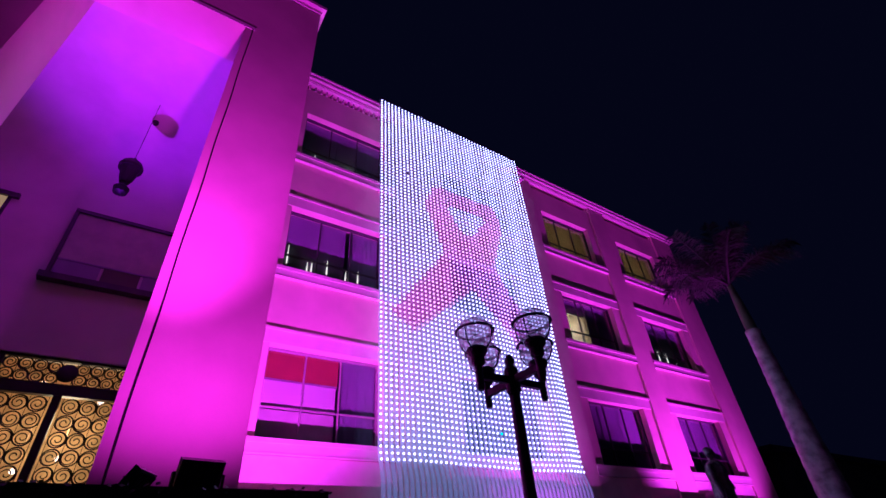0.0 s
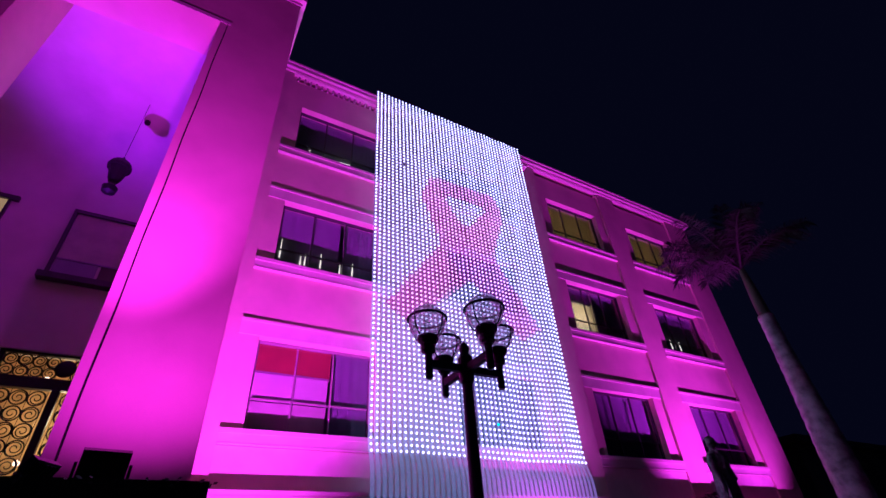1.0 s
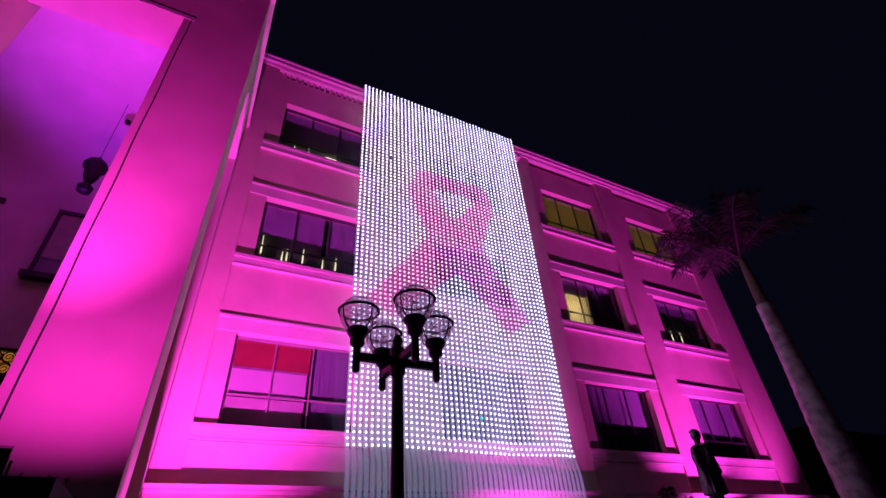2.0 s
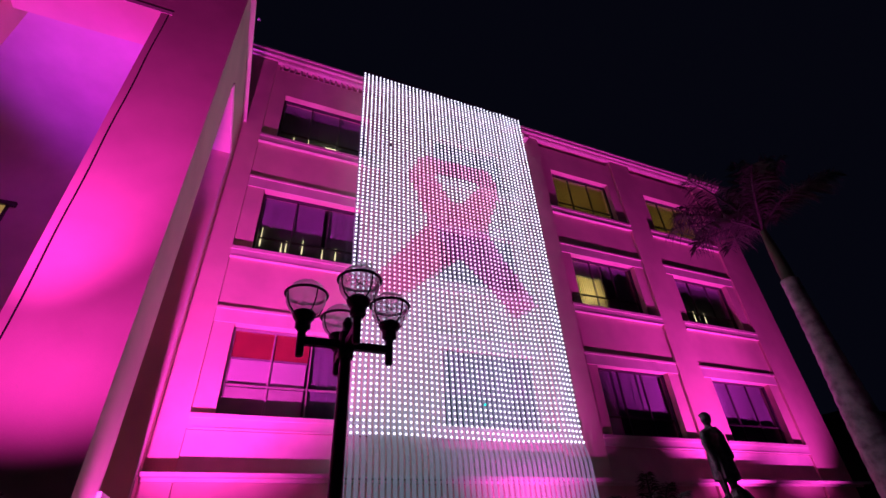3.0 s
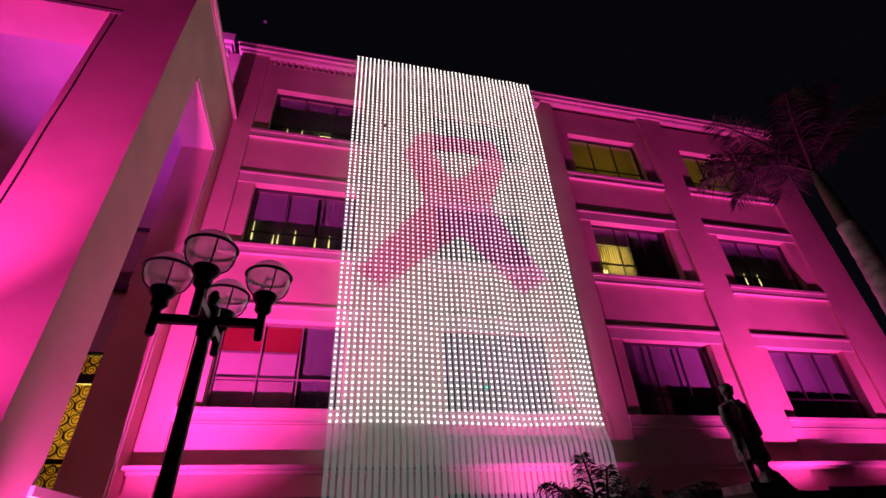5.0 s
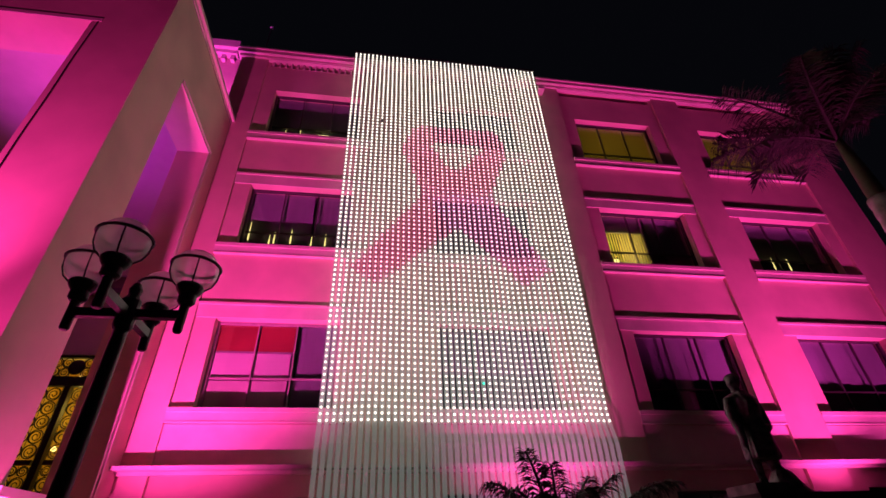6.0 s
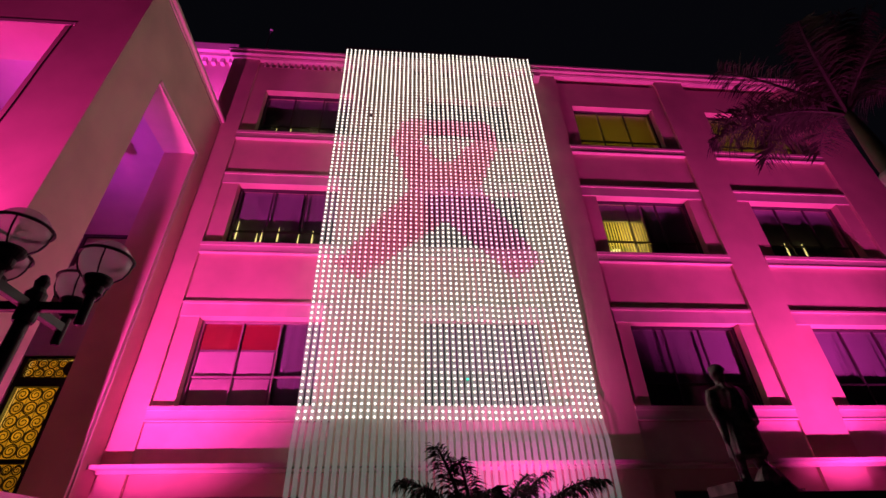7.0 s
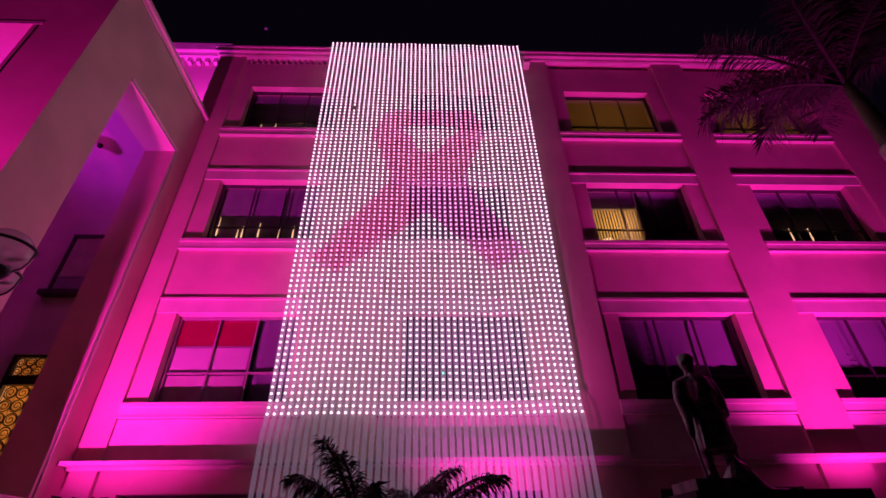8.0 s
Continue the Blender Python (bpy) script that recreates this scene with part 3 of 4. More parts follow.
block("center_stile", (MID - 0.07, MID + 0.07, gy - 0.07, gy + 0.07, gz0, TRZ0 - 0.002), IRON, door)


def spiral(bm, cx, cz, r, turn, flip, thick=0.017):
    pts = []
    for k in range(26):
        u = k / 25
        ang = turn + flip * u * 2 * math.pi * 1.75
        rr = r * (1 - 0.8 * u)
        pts.append((cx + rr * math.cos(ang), gy, cz + rr * math.sin(ang)))
    tube(bm, pts, thick, 5)


def scroll_field(x0, x1, z0, z1, step):
    bm = bmesh.new()
    nx, nz = max(1, round((x1 - x0) / step)), max(1, round((z1 - z0) / step))
    sx, sz = (x1 - x0) / nx, (z1 - z0) / nz
    for i in range(nx):
        for j in range(nz):
            cx, cz = x0 + (i + 0.5) * sx, z0 + (j + 0.5) * sz
            r = 0.485 * min(sx, sz)
            ring = [(cx + r * math.cos(q), gy, cz + r * math.sin(q)) for q in np.linspace(0, 2 * math.pi, 21)]
            tube(bm, ring, 0.014, 5)
            spiral(bm, cx, cz, r, math.pi * (0.5 + (i + j) % 2), 1 if i % 2 else -1, 0.011)
    for i in range(nx + 1):
        tube(bm, [(x0 + i * sx, gy, z0), (x0 + i * sx, gy, z1)], 0.006, 5)
    return part("scrollwork", bm, IRON, door, "curled iron scrolls")


scroll_field(gx0, MID - 0.12, TRZ1, gz1, 0.235)
scroll_field(MID + 0.12, gx1, TRZ1, gz1, 0.235)
for fx0, fx1 in ((gx0 + 0.08, MID - 0.12), (MID + 0.12, gx1 - 0.08)):
    block("lock_rail", (fx0, fx1, gy - 0.05, gy + 0.05, 3.6, 3.7), IRON, door)
    scroll_field(fx0, fx1, 3.72, TRZ0 - 0.02, 0.3)
    scroll_field(fx0, fx1, 3.38, 3.58, 0.2)
    scroll_field(fx0, fx1, gz0 + 0.4, 3.36, 0.3)
bm = bmesh.new()
ball(bm, (MID, gy - 0.03, 5.8), (0.19, 0.05, 0.19), 16, 10)
part("medallion", bm, IRON, door, "dark round medallion")
# lit vestibule behind the grille
bm = bmesh.new()
box(bm, gx0 - 0.6, gx1 + 0.28, 14.0, 14.1, 1.2, 6.7)
box(bm, gx0 - 0.6, gx0 - 0.5, PY1 + 0.39, 14.0, 1.2, 6.7)
box(bm, gx1 + 0.18, gx1 + 0.28, PY1 + 0.39, 14.0, 1.2, 6.7)
box(bm, gx0 - 0.6, gx1 + 0.28, PY1 + 0.39, 14.1, 6.7, 6.8)
box(bm, gx0 - 0.6, gx1 + 0.28, 12.5, 14.0, 1.1, 1.197)
structure(part("wall_vestibule", bm, AMBER), "amber-painted vestibule walls behind the grille", "wall")
for side in ((PX0 + 0.6, gx0 - 0.1), (gx1 + 0.1, PX1 - 0.77)):
    structure(block("wall_portico_back", (side[0], side[1], PY1, PY1 + 0.38, 1.2, 6.093), PLASTER), "plastered inner wall beside the entrance", "wall")
for x, y, z in ((-1.75, 12.9, 5.9), (-0.6, 12.8, 5.6), (-1.6, 12.7, 4.1), (-1.0, 13.1, 4.45)):
    sc = empty("hall_lamp", x, y, z, "small bright globe lamp in the vestibule", "lamp", "vestibule lamps")
    bm = bmesh.new()
    ball(bm, (0, 0, 0), 0.06, 12, 8)
    part("globe", bm, glow("hall_globe", (1.0, 0.62, 0.16), 2.5) if x == -1.75 else bpy.data.materials["hall_globe"], sc, smooth=True)
    bm = bmesh.new()
    tube(bm, [(0, 0, 0.05), (0, 0, 6.7 - z)], 0.012, 6)
    part("rod", bm, BRASS, sc)
hall = bpy.data.lights.new("hall_light", "POINT")
hall.energy, hall.color, hall.shadow_soft_size = 62, (1.0, 0.64, 0.12), 0.3
new("hall_light", hall).location = (-1.2, 12.9, 5.0)

# ---- hanging lantern and camera in the portico ----
wl = empty("hanging_lantern", -1.42, 9.3, 9.2, "black unlit iron lantern hanging inside the portico", "lantern")
bm = bmesh.new()
lathe(bm, [(0.03, -0.42), (0.13, -0.38), (0.15, -0.26), (0.07, -0.17), (0.07, -0.1)], 14)
part("finial", bm, IRON, wl)
bm = bmesh.new()
lathe(bm, [(0.09, -0.1), (0.13, 0.0), (0.17, 0.2), (0.21, 0.3)], 12)
part("body", bm, IRON, wl)
bm = bmesh.new()
lathe(bm, [(0.23, 0.29), (0.24, 0.36), (0.2, 0.46), (0.12, 0.54), (0.04, 0.58), (0.03, 0.64)], 14)
part("cap", bm, IRON, wl)
bm = bmesh.new()
tube(bm, [(0, 0, 0.6), (0, 0, 2.545)], 0.006, 6)
part("chain", bm, IRON, wl)
dc = empty("dome_camera", -1.44, 9.9, 11.68, "small black dome camera on the portico ceiling", "camera fixture")
bm = bmesh.new()
ball(bm, (0, 0, 0.01), (0.07, 0.07, 0.07), 14, 8)
part("dome", bm, BLACK, dc, smooth=True)
bm = bmesh.new()
tube(bm, [(0, 0, 0.02), (0, 0, 0.066)], 0.065, 14)
part("base", bm, BLACK, dc)

# ---- LED curtain ----
COLS, ROWS_N = 46, 91
LED_TOP, LED_BOT, STRING_END = 16.56, 4.05, 2.2


def led_place(u, z):
    """Where a string hangs: u from 0 to 1 across, at the height z."""
    v = (LED_TOP - z) / (LED_TOP - LED_BOT)
    x = 4.74 + 0.14 * v + u * (6.42 - 0.11 * v)
    wave = 0.035 * v * math.sin(u * 17 + 2.2 * v) * (0.3 + u) + 0.02 * math.sin(u * 41 + 5 * v) * u
    drop = 0.02 * v * math.sin(u * 7.5)
    lean = max(0.0, min(1.0, (4.3 - z) / 0.8))
    return Vector((x, 9.66 + wave * (1 - lean) - 0.16 * lean * lean * (3 - 2 * lean), z + drop))


RIBBON = [(6.75, 12.95), (7.0, 13.12), (9.3, 13.16), (9.55, 13.0), (9.74, 12.2), (9.02, 10.35), (10.52, 7.95), (9.72, 7.42), (8.0, 9.16), (5.87, 7.3), (5.2, 7.76), (7.05, 10.3), (6.4, 12.1)]
RIBBON_HOLE = [(7.3, 12.28), (7.5, 12.42), (8.75, 12.46), (8.98, 12.32), (8.3, 11.42), (8.06, 11.3), (7.85, 11.42)]


def inside(x, z, loop):
    hit = False
    for (ax, az), (bx, bz) in zip(loop, loop[1:] + loop[:1]):
        if (az > z) != (bz > z) and x < ax + (z - az) * (bx - ax) / (bz - az):
            hit = not hit
    return hit


def ribbon_tone(x, z):
    """The awareness ribbon that the display shows: 0 white ground, 1 pink, 2 the rear tail."""
    if not inside(x, z, RIBBON) or inside(x, z, RIBBON_HOLE):
        return 0
    return 2 if z < 10.3 and x - 8.0 > 0.55 * (9.16 - z) - 0.25 else 1


display = empty("led_curtain", 8.0, 9.8, 0, "hanging curtain of white LED strings showing a pink ribbon", "LED curtain")
bm = bmesh.new()
box(bm, 4.68 - 8, 11.24 - 8, -0.16, -0.06, 16.62, 16.72)
for x in (-3.0, -1.0, 1.0, 3.0):
    box(bm, x - 0.03, x + 0.03, -0.06, 0.3, 16.64, 16.7)
part("hanger_bar", bm, BLACK, display, "black hanger bar")
for c in range(COLS):
    u = c / (COLS - 1)
    bm = bmesh.new()
    prev = None
    steps = 104
    for k in range(steps + 1):
        z = 16.63 + (STRING_END - 16.63) * k / steps
        p = led_place(u, z)
        q = p - Vector((8.0, 9.8, 0))
        half = 0.052 if z > LED_BOT - 0.07 else 0.049
        pair = (bm.verts.new(q + Vector((-half, 0.035, 0))), bm.verts.new(q + Vector((half, 0.035, 0))))
        if prev:
            f = bm.faces.new((prev[0], prev[1], pair[1], pair[0]))
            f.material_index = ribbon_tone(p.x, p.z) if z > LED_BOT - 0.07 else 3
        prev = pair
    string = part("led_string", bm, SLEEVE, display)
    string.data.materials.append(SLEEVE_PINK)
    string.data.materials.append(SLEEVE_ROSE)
    string.data.materials.append(TAIL_GLOW)
    bm = bmesh.new()
    for r in range(ROWS_N):
        z = LED_TOP + (LED_BOT - LED_TOP) * r / (ROWS_N - 1)
        p = led_place(u, z)
        if abs(p.x - 5.77) < 0.072 and abs(p.z - 13.23) < 0.07:
            continue
        q = p - Vector((8.0, 9.8, 0))
        tone = 3 if abs(p.x - 8.4) < 0.071 and abs(p.z - 4.92) < 0.069 else ribbon_tone(p.x, p.z)
        rings = []
        for rad, deep in ((0.027, 0.008), (0.0295, -0.006), (0.021, -0.025)):
            rings.append([bm.verts.new(q + Vector((rad * math.cos(a), deep, rad * math.sin(a)))) for a in (math.pi / 4 * k for k in range(8))])
        fs = [bm.faces.new(rings[2])]
        for ra, rb in zip(rings, rings[1:]):
            fs += [bm.faces.new((ra[k], ra[(k + 1) % 8], rb[(k + 1) % 8], rb[k])) for k in range(8)]
        for f in fs:
            f.material_index = tone
    # unseen black squares added so the beads throw no light on the wall
    back = bmesh.new()
    for r in range(ROWS_N):
        q = led_place(u, LED_TOP + (LED_BOT - LED_TOP) * r / (ROWS_N - 1)) - Vector((8.0, 9.8, 0))
        box(back, q.x - 0.03, q.x + 0.03, q.y + 0.009, q.y + 0.02, q.z - 0.03, q.z + 0.03)
    tagged(part("led_back_blocker", back, BLACK, string, "black squares blocking light behind the beads"), kind="stuff")
    beads = part("led_bead", bm, LED_WHITE, string, "row of LED beads")
    for m in (LED_PINK, LED_ROSE, LED_GREEN):
        beads.data.materials.append(m)
    tagged(beads, kind="stuff")

# ---- street lamp with four globes ----
post = empty("street_lamp", 3.65, 3.78, 0, "black cast-iron street lamp with four unlit clear globes", "street lamp")
bm = bmesh.new()
lathe(bm, [(0.2, 0), (0.2, 0.12), (0.15, 0.18), (0.13, 0.5), (0.1, 0.6), (0.085, 0.75), (0.07, 2.0), (0.06, 3.3), (0.06, 3.44)], 18)
part("pole", bm, BLACK, post, smooth=True)
bm = bmesh.new()
lathe(bm, [(0.075, 3.44), (0.085, 3.47), (0.085, 3.72), (0.065, 3.75), (0.05, 3.78), (0.06, 3.84), (0.035, 3.9), (0.01, 3.92)], 16)
part("hub", bm, BLACK, post)
for k, (dx, dy) in enumerate(((-1, 0), (0, -1), (1, 0), (0, 1))):
    R = 0.47
    gx, gy2 = dx * R, dy * R
    bm = bmesh.new()
    w = 0.033
    box(bm, min(dx * 0.07, gx) - (w if dx == 0 else 0), max(dx * 0.07, gx) + (w if dx == 0 else 0), min(dy * 0.07, gy2) - (w if dy == 0 else 0), max(dy * 0.07, gy2) + (w if dy == 0 else 0), 3.55, 3.63)
    soften(bm, 0.008)
    part("arm", bm, BLACK, post)
    bm = bmesh.new()
    lathe(bm, [(0.03, 3.42), (0.042, 3.44), (0.042, 3.7), (0.05, 3.72), (0.05, 3.74)], 14, gx, gy2)
    part("stem", bm, BLACK, post)
    bm = bmesh.new()
    lathe(bm, [(0.055, 3.7), (0.08, 3.73), (0.08, 3.8), (0.115, 3.85), (0.125, 3.88), (0.11, 3.91), (0.09, 3.91)], 20, gx, gy2)
    cup = part("holder", bm, BLACK, post)
    bm = bmesh.new()
    C = 4.08
    hoop(bm, (gx, gy2, C + 0.04), 0.224, 0.015)
    for a in (0.4, 1.97, 3.54, 5.11):
        arc = [(gx + 0.222 * math.cos(a) * s, gy2 + 0.222 * math.sin(a) * s, zz) for s, zz in ((0.5, 3.87), (0.8, 3.93), (0.95, 4.01), (1.0, C + 0.04))]
        tube(bm, arc, 0.008, 6)
    part("cage", bm, BLACK, cup, "black hoop and ribs")
    bm = bmesh.new()
    ball(bm, (gx, gy2, C), 0.213, 28, 18)
    globe = part("globe", bm, GLOBEGLASS, cup, "clear glass globe", smooth=True)
    globe.visible_shadow = False
    bm = bmesh.new()
    tube(bm, [(gx + 0.035 * math.cos(q * 0.7), gy2 + 0.035 * math.sin(q * 0.7), 3.93 + 0.009 * q) for q in range(24)], 0.008, 6)
    part("bulb", bm, BULB, cup, "spiral lamp bulb", smooth=True)

# ---- clipped hedge and the two floodlights on it ----
hedge = empty("hedge", -1.0, 3.4, 0, "dark clipped box hedge before the portico", "hedge")
bm = bmesh.new()
box(bm, -2.17, 2.17, -0.57, 0.57, 0, 2.23)
soften(bm, 0.05, 2)
part("core", bm, DARKGROUND, hedge, "dense dark twigs")
random.seed(33)
bm = bmesh.new()
for k in range(3600):
    side = random.random()
    if side < 0.4:
        c = Vector((random.uniform(-2.2, 2.2), random.uniform(-0.6, 0.6), 2.225))
    elif side < 0.7:
        c = Vector((random.uniform(-2.2, 2.2), -0.58, random.uniform(0, 2.24)))
    elif side < 0.85:
        c = Vector((random.uniform(-2.2, 2.2), 0.58, random.uniform(0, 2.24)))
    else:
        c = Vector((random.choice((-2.18, 2.18)), random.uniform(-0.6, 0.6), random.uniform(0, 2.24)))
    d = Vector((random.uniform(-1, 1), random.uniform(-1, 1), random.uniform(-0.4, 0.35))).normalized() * random.uniform(0.025, 0.045)
    n = d.orthogonal().normalized() * 0.013
    bm.faces.new([bm.verts.new(v) for v in (c, c + d * 0.5 + n, c + d, c + d * 0.5 - n)])
tagged(part("leaves", bm, FERN, hedge), kind="stuff")


def floodlight(x, y, z, yaw, tilt, size=1.0):
    ob = empty("floodlight", x, y, z, "black flat floodlight tilted upwards on a bracket", "floodlight", "magenta floodlights")
    ob.rotation_euler = (0, 0, radians(yaw))
    s = size
    bm = bmesh.new()
    box(bm, -0.16 * s, 0.16 * s, -0.04 * s, 0.04 * s, -0.12 * s, 0.12 * s)
    soften(bm, 0.012)
    housing = part("housing", bm, BLACK, ob)
    for k in range(6):
        block("fin", (-0.13 * s + 0.05 * s * k, -0.122 * s + 0.05 * s * k, -0.07 * s, -0.042 * s, -0.1 * s, 0.1 * s), BLACK, housing)
    housing.location, housing.rotation_euler = (0, 0, 0.2 * s), (radians(tilt), 0, 0)
    bm = bmesh.new()
    box(bm, -0.19 * s, -0.17 * s, -0.02, 0.02, 0, 0.22 * s)
    box(bm, 0.17 * s, 0.19 * s, -0.02, 0.02, 0, 0.22 * s)
    box(bm, -0.19 * s, 0.19 * s, -0.03, 0.03, -0.005, 0.012)
    part("bracket", bm, BLACK, ob)


floodlight(0.56, 3.72, 2.27, 8, 24, 0.9)
floodlight(0.2, 3.76, 2.27, 60, 35, 0.7)
for eye, aim, watts, cone in WING_FLOODS:
    floodlight(eye[0] + (0.15 if eye[0] < 2 else 0), eye[1] - 0.25, 0.0, 0, 25)

# ---- statue on its plinth ----
bm = bmesh.new()


def limb(path, radii, n=10):
    tube(bm, path, radii, n)


SZ = 2.35
# legs, shoes
limb([(0.05, 0.0, 0.03), (0.04, 0.0, 0.14), (0.03, 0.0, 0.3), (0.07, 0.0, 0.5)], [0.06, 0.052, 0.07, 0.1])
limb([(0.38, 0.06, 0.03), (0.36, 0.05, 0.15), (0.32, 0.03, 0.32), (0.24, 0.01, 0.5)], [0.07, 0.06, 0.08, 0.11])
limb([(-0.11, -0.05, 0.03), (0.07, 0.0, 0.055)], [0.035, 0.055])
limb([(0.22, 0.02, 0.03), (0.4, 0.06, 0.055)], [0.035, 0.055])
# long coat: skirt, waist, chest, and the open tail on one side
limb([(0.17, 0.0, 0.34), (0.175, 0.0, 0.5), (0.17, 0.0, 0.74), (0.165, 0.0, 0.9), (0.16, 0.0, 1.08), (0.15, 0.0, 1.22), (0.14, 0, 1.33)], [0.23, 0.235, 0.215, 0.2, 0.23, 0.2, 0.075], 16)
limb([(0.43, 0.1, 0.24), (0.38, 0.08, 0.5), (0.32, 0.05, 0.9), (0.28, 0.03, 1.15)], [0.06, 0.11, 0.12, 0.1])
for k in range(5):
    limb([(-0.02 + 0.09 * k, -0.21 + 0.03 * abs(k - 2), 0.36), (0.02 + 0.075 * k, -0.19 + 0.03 * abs(k - 2), 0.86)], [0.028, 0.012], 6)
# lapels and collar
limb([(0.04, -0.19, 0.92), (0.09, -0.2, 1.14), (0.08, -0.1, 1.32)], [0.02, 0.035, 0.03], 8)
limb([(0.22, -0.19, 0.92), (0.2, -0.2, 1.14), (0.2, -0.1, 1.32)], [0.02, 0.035, 0.03], 8)
ball(bm, (0.165, 0.0, 1.21), (0.27, 0.15, 0.11), 16, 10)
# arms
limb([(-0.05, -0.01, 1.22), (-0.12, -0.03, 1.0), (-0.12, -0.09, 0.76), (-0.15, -0.14, 0.6), (-0.16, -0.15, 0.5)], [0.085, 0.08, 0.065, 0.05, 0.04])
limb([(0.37, 0.02, 1.22), (0.41, 0.0, 1.0), (0.36, -0.1, 0.78), (0.24, -0.2, 0.74), (0.2, -0.21, 0.76)], [0.085, 0.085, 0.07, 0.055, 0.05])
limb([(-0.16, -0.16, 0.54), (-0.14, -0.16, 0.02)], [0.02, 0.017], 8)
# head with a soft cap
limb([(0.14, 0.0, 1.28), (0.13, -0.01, 1.42)], [0.075, 0.065])
ball(bm, (0.125, -0.02, 1.49), (0.095, 0.11, 0.125), 16, 12)
limb([(0.03, -0.06, 1.46), (0.06, -0.06, 1.49)], [0.018, 0.03], 8)
limb([(0.15, 0.01, 1.54), (0.15, 0.0, 1.57), (0.16, 0.0, 1.62)], [0.12, 0.115, 0.06], 12)
stat = part("statue", bm, BRONZE, smooth=True)
stat.location = (11.5, 6.2, SZ)
tagged(stat, "dark bronze statue of a standing figure in a long coat", "statue")
rm = stat.modifiers.new("fuse", "REMESH")
rm.mode, rm.voxel_size, rm.use_smooth_shade = "VOXEL", 0.016, True
pl = empty("plinth", 11.75, 6.2, 0, "stone monument plinth with a rough dark rock beside it", "plinth")
bm = bmesh.new()
box(bm, -0.75, 1.25, -0.5, 0.5, 0, 2.22)
box(bm, -0.85, 1.35, -0.6, 0.6, 0, 0.4)
soften(bm, 0.02)
part("pedestal", bm, DARKGROUND, pl)
bm = bmesh.new()
box(bm, -0.62, -0.1, -0.32, 0.3, 2.2, 2.36)
soften(bm, 0.04, 2)
part("top_slab", bm, STONE, pl, "pale stone slab under the feet")
random.seed(12)
bm = bmesh.new()
cells = [[bm.verts.new((-0.08 + 1.2 * i / 14, -0.3 + 0.6 * j / 7, 2.2 + max(0.0, (0.14 + 0.4 * math.exp(-((i - 2.4) / 1.7) ** 2)) * (1 - abs(j / 3.5 - 1) ** 2) * (1 - i / 15) + random.uniform(-0.02, 0.02)))) for j in range(8)] for i in range(15)]
for i in range(14):
    for j in range(7):
        bm.faces.new((cells[i][j], cells[i + 1][j], cells[i + 1][j + 1], cells[i][j + 1]))
part("rock", bm, BRONZE, pl, "dark rough rock")

# ---- royal palm ----
def frond(bm, base, yaw, rise, length, droop, leaf, pairs, width):
    """An arching feather leaf: rachis and two rows of thin leaflets."""
    pts = []
    d = Vector((math.cos(yaw), math.sin(yaw), 0))
    for k in range(13):
        u = k / 12
        pts.append(Vector(base) + d * length * (u * math.cos(rise) * (1 - 0.12 * u * u)) + Vector((0, 0, length * (math.sin(rise) * u - droop * u * u))))
    tube(bm, pts, [0.035 * (1 - 0.85 * k / 12) * (length / 3) + 0.004 for k in range(13)], 5)
    side = Vector((-math.sin(yaw), math.cos(yaw), 0))
    for k in range(pairs):
        u = 0.12 + 0.88 * k / pairs
        f = u * 12
        i = min(int(f), 11)
        p = pts[i].lerp(pts[i + 1], f - i)
        t = (pts[i + 1] - pts[i]).normalized()
        for s in (-1, 1):
            L = leaf * (0.5 + 0.5 * math.sin(math.pi * min(1, u * 1.05))) * random.uniform(0.75, 1.1)
            way = (side * s * random.uniform(0.6, 1.0) + t * random.uniform(0.3, 0.7) + Vector((0, 0, random.uniform(-0.55, 0.35)))).normalized()
            tip = p + way * L + Vector((0, 0, -0.35 * L * random.uniform(0.5, 1.4)))
            mid = p + way * L * 0.5
            n = t * width * random.uniform(0.7, 1.2)
            v = [bm.verts.new(c) for c in (p - n * 0.4, mid - n, tip, mid + n, p + n * 0.4)]
            bm.faces.new(v)


palm = empty("palm_tree", 16.84, 6.03, 0, "tall royal palm with pale ringed trunk and dark crown", "palm tree")
bm = bmesh.new()
prof = []
for k in range(72):
    z = 8.0 * k / 71
    r = 0.21 + 0.2 * math.exp(-((z - 2.6) / 3.4) ** 2) + (0.005 if k % 3 else -0.008)
    prof.append((r, z))
lathe(bm, prof, 20)
part("trunk", bm, BARK, palm, smooth=True)
bm = bmesh.new()
tube(bm, [(0, 0, 7.96), (0, 0, 8.3), (0, 0, 8.9), (0.0, 0, 9.5), (-0.02, 0, 10.1)], [0.17, 0.175, 0.15, 0.11, 0.06], 16)
part("crownshaft", bm, SHAFT, palm, smooth=True)
random.seed(4)
for k in range(26):
    bm = bmesh.new()
    yaw = k * 2.399 + random.uniform(-0.2, 0.2)
    rise = (1.35, 1.0, 0.55, 1.15, 0.75)[k % 5] + random.uniform(-0.12, 0.12)
    frond(bm, (-0.02, 0, 9.95 + random.uniform(-0.2, 0.15)), yaw, rise, random.uniform(3.0, 3.8), random.uniform(0.25, 0.65), 0.75, 80, 0.013)
    part("frond", bm, LEAF, palm)

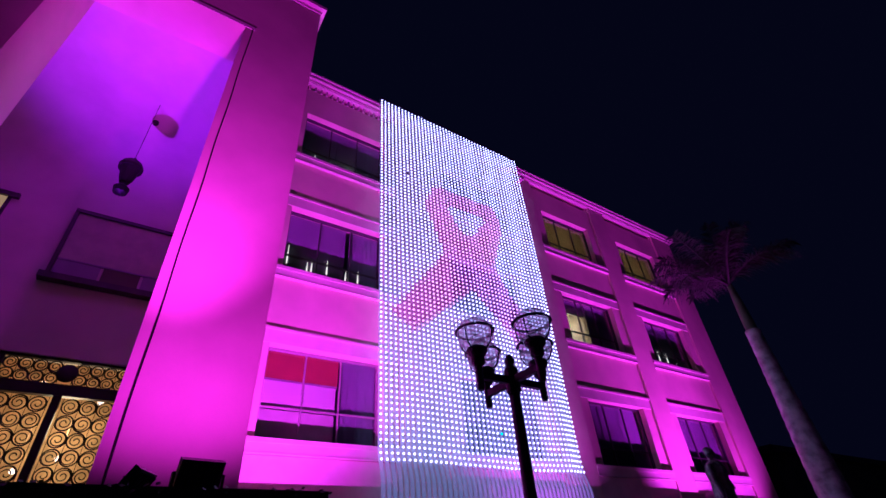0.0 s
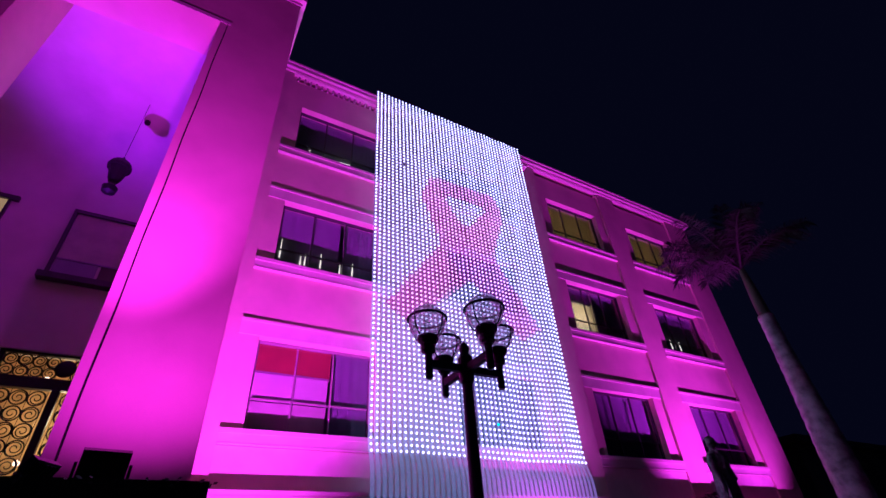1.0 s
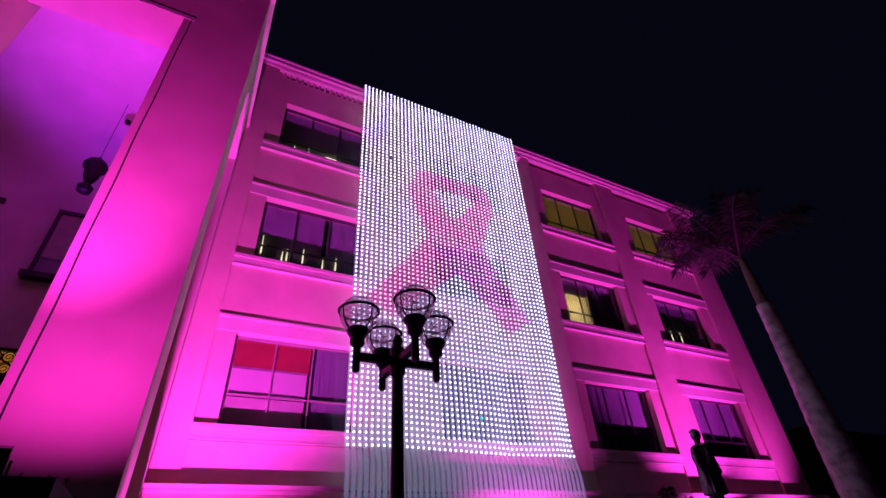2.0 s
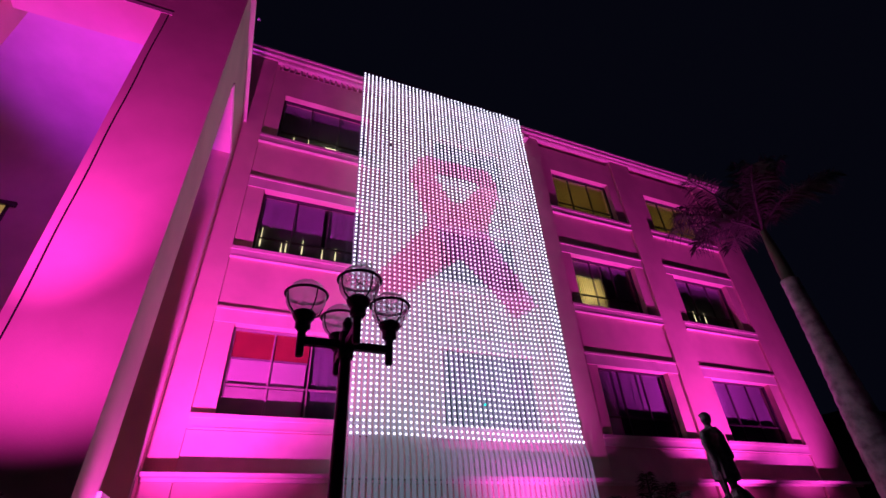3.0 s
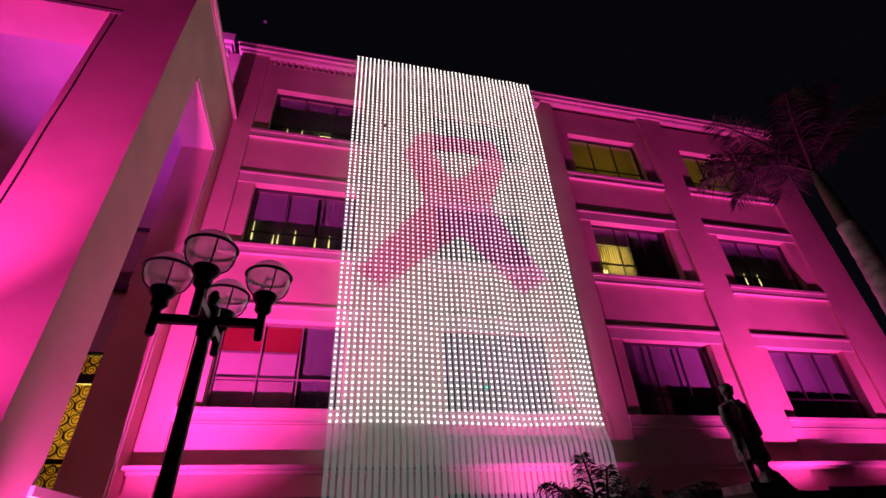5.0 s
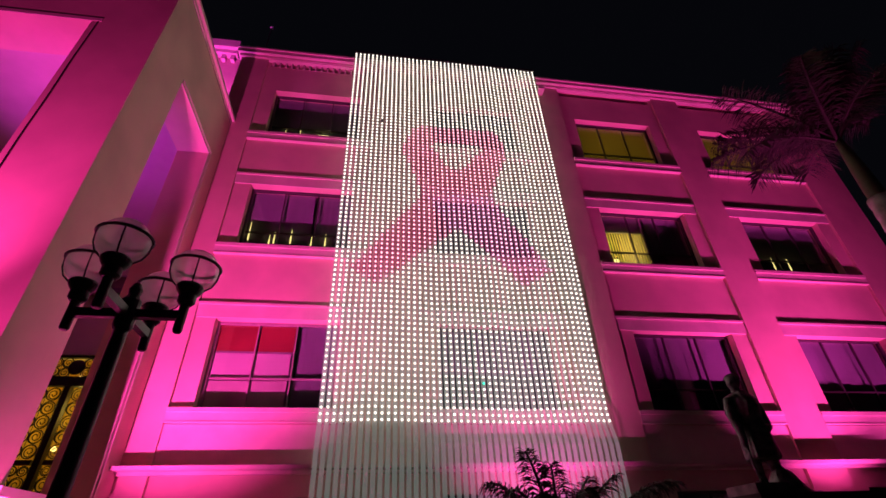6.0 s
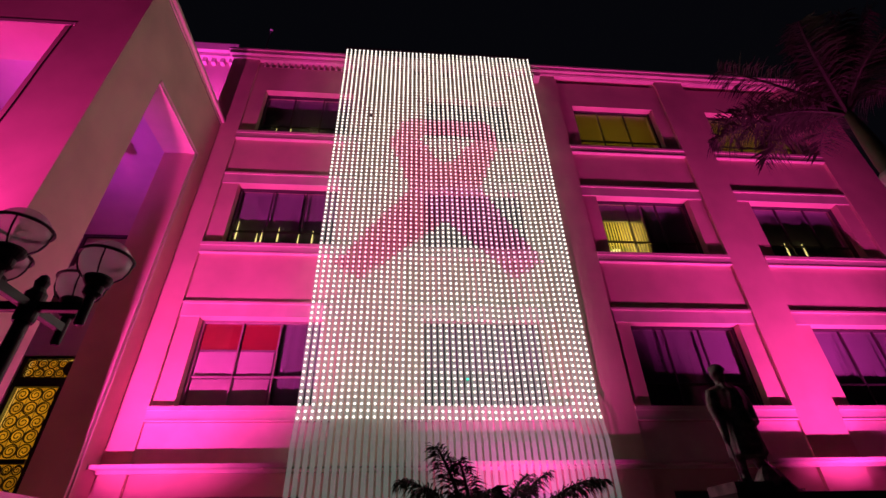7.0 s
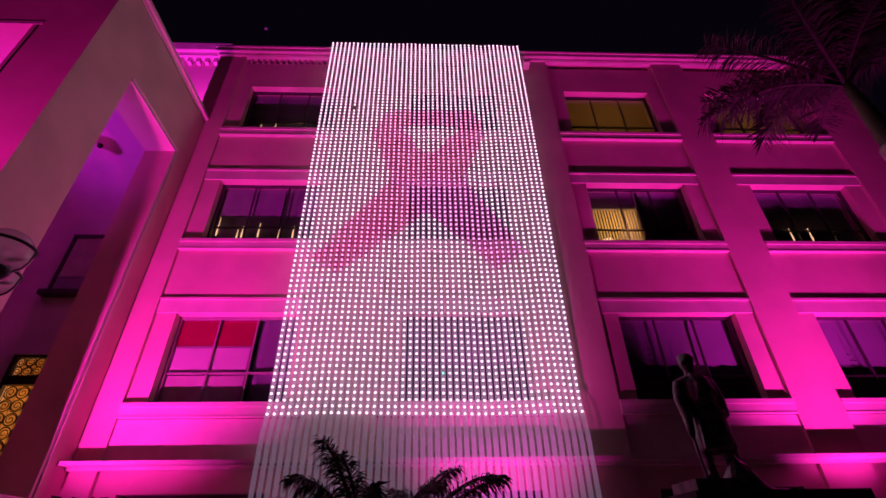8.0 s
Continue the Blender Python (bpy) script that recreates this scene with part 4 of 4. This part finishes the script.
# ---- low cycad before the wing ----
cy = empty("cycad", 7.66, 4.2, 0, "low dark cycad with arching feather leaves", "cycad")
bm = bmesh.new()
lathe(bm, [(0.28, 0), (0.24, 0.3), (0.21, 0.8), (0.22, 1.25), (0.14, 1.47)], 16)
part("trunk", bm, BARK, cy)
random.seed(9)
for k in range(38):
    bm = bmesh.new()
    rise = (1.15, 0.85, 0.55, 0.25)[k % 4] + random.uniform(-0.1, 0.1)
    frond(bm, (0, 0, 1.41), k * 2.399, rise, random.uniform(1.6, 2.0), random.uniform(0.4, 0.62), 0.22, 90, 0.006)
    part("frond", bm, FERN, cy)

# ---- shrubs before the wing ----
random.seed(21)
for sx, sy, sh, sr in ((4.72, 5.25, 2.2, 0.26), (5.16, 5.3, 2.2, 0.3)):
    sb = empty("shrub", sx, sy, 0, "dark leafy shrub standing before the wing", "shrub", "shrubs before the wing")
    bm = bmesh.new()
    for k in range(7):
        a = k * 2.4
        tube(bm, [(0, 0, 0), (0.12 * math.cos(a), 0.12 * math.sin(a), sh * 0.5), (sr * 0.7 * math.cos(a), sr * 0.7 * math.sin(a), sh * 0.85)], [0.03, 0.02, 0.008], 5)
    part("stem", bm, BARK, sb)
    bm = bmesh.new()
    for k in range(900):
        a, r, z = random.uniform(0, 6.283), sr * math.sqrt(random.random()), sh * random.uniform(0.35, 0.97)
        c = Vector((r * math.cos(a), r * math.sin(a), z))
        d = Vector((math.cos(a), math.sin(a), random.uniform(-0.3, 0.6))).normalized() * random.uniform(0.1, 0.18)
        n = d.orthogonal().normalized() * 0.04
        bm.faces.new([bm.verts.new(v) for v in (c, c + d * 0.5 + n, c + d, c + d * 0.5 - n)])
    tagged(part("leaves", bm, FERN, sb), kind="stuff")

# ---- neighbouring building and dark hedges ----
nb = empty("neighbour_house", 36, 16, 0, "dim olive-rendered neighbouring building at night", "house")
block("wall", (-8, 8, -4, 4, 0, 6.2), OLIVE, nb)
block("roof", (-8.3, 8.3, -4.3, 4.3, 6.2, 6.5), ROOFING, nb)
for sx in (-5, 0, 5):
    wn = block("window", (sx - 0.8, sx + 0.8, -4.06, -4.002, 2.4, 4.2), FRAME, nb)
    block("pane", (sx - 0.7, sx + 0.7, -4.08, -4.064, 2.5, 4.1), GLASS, wn)
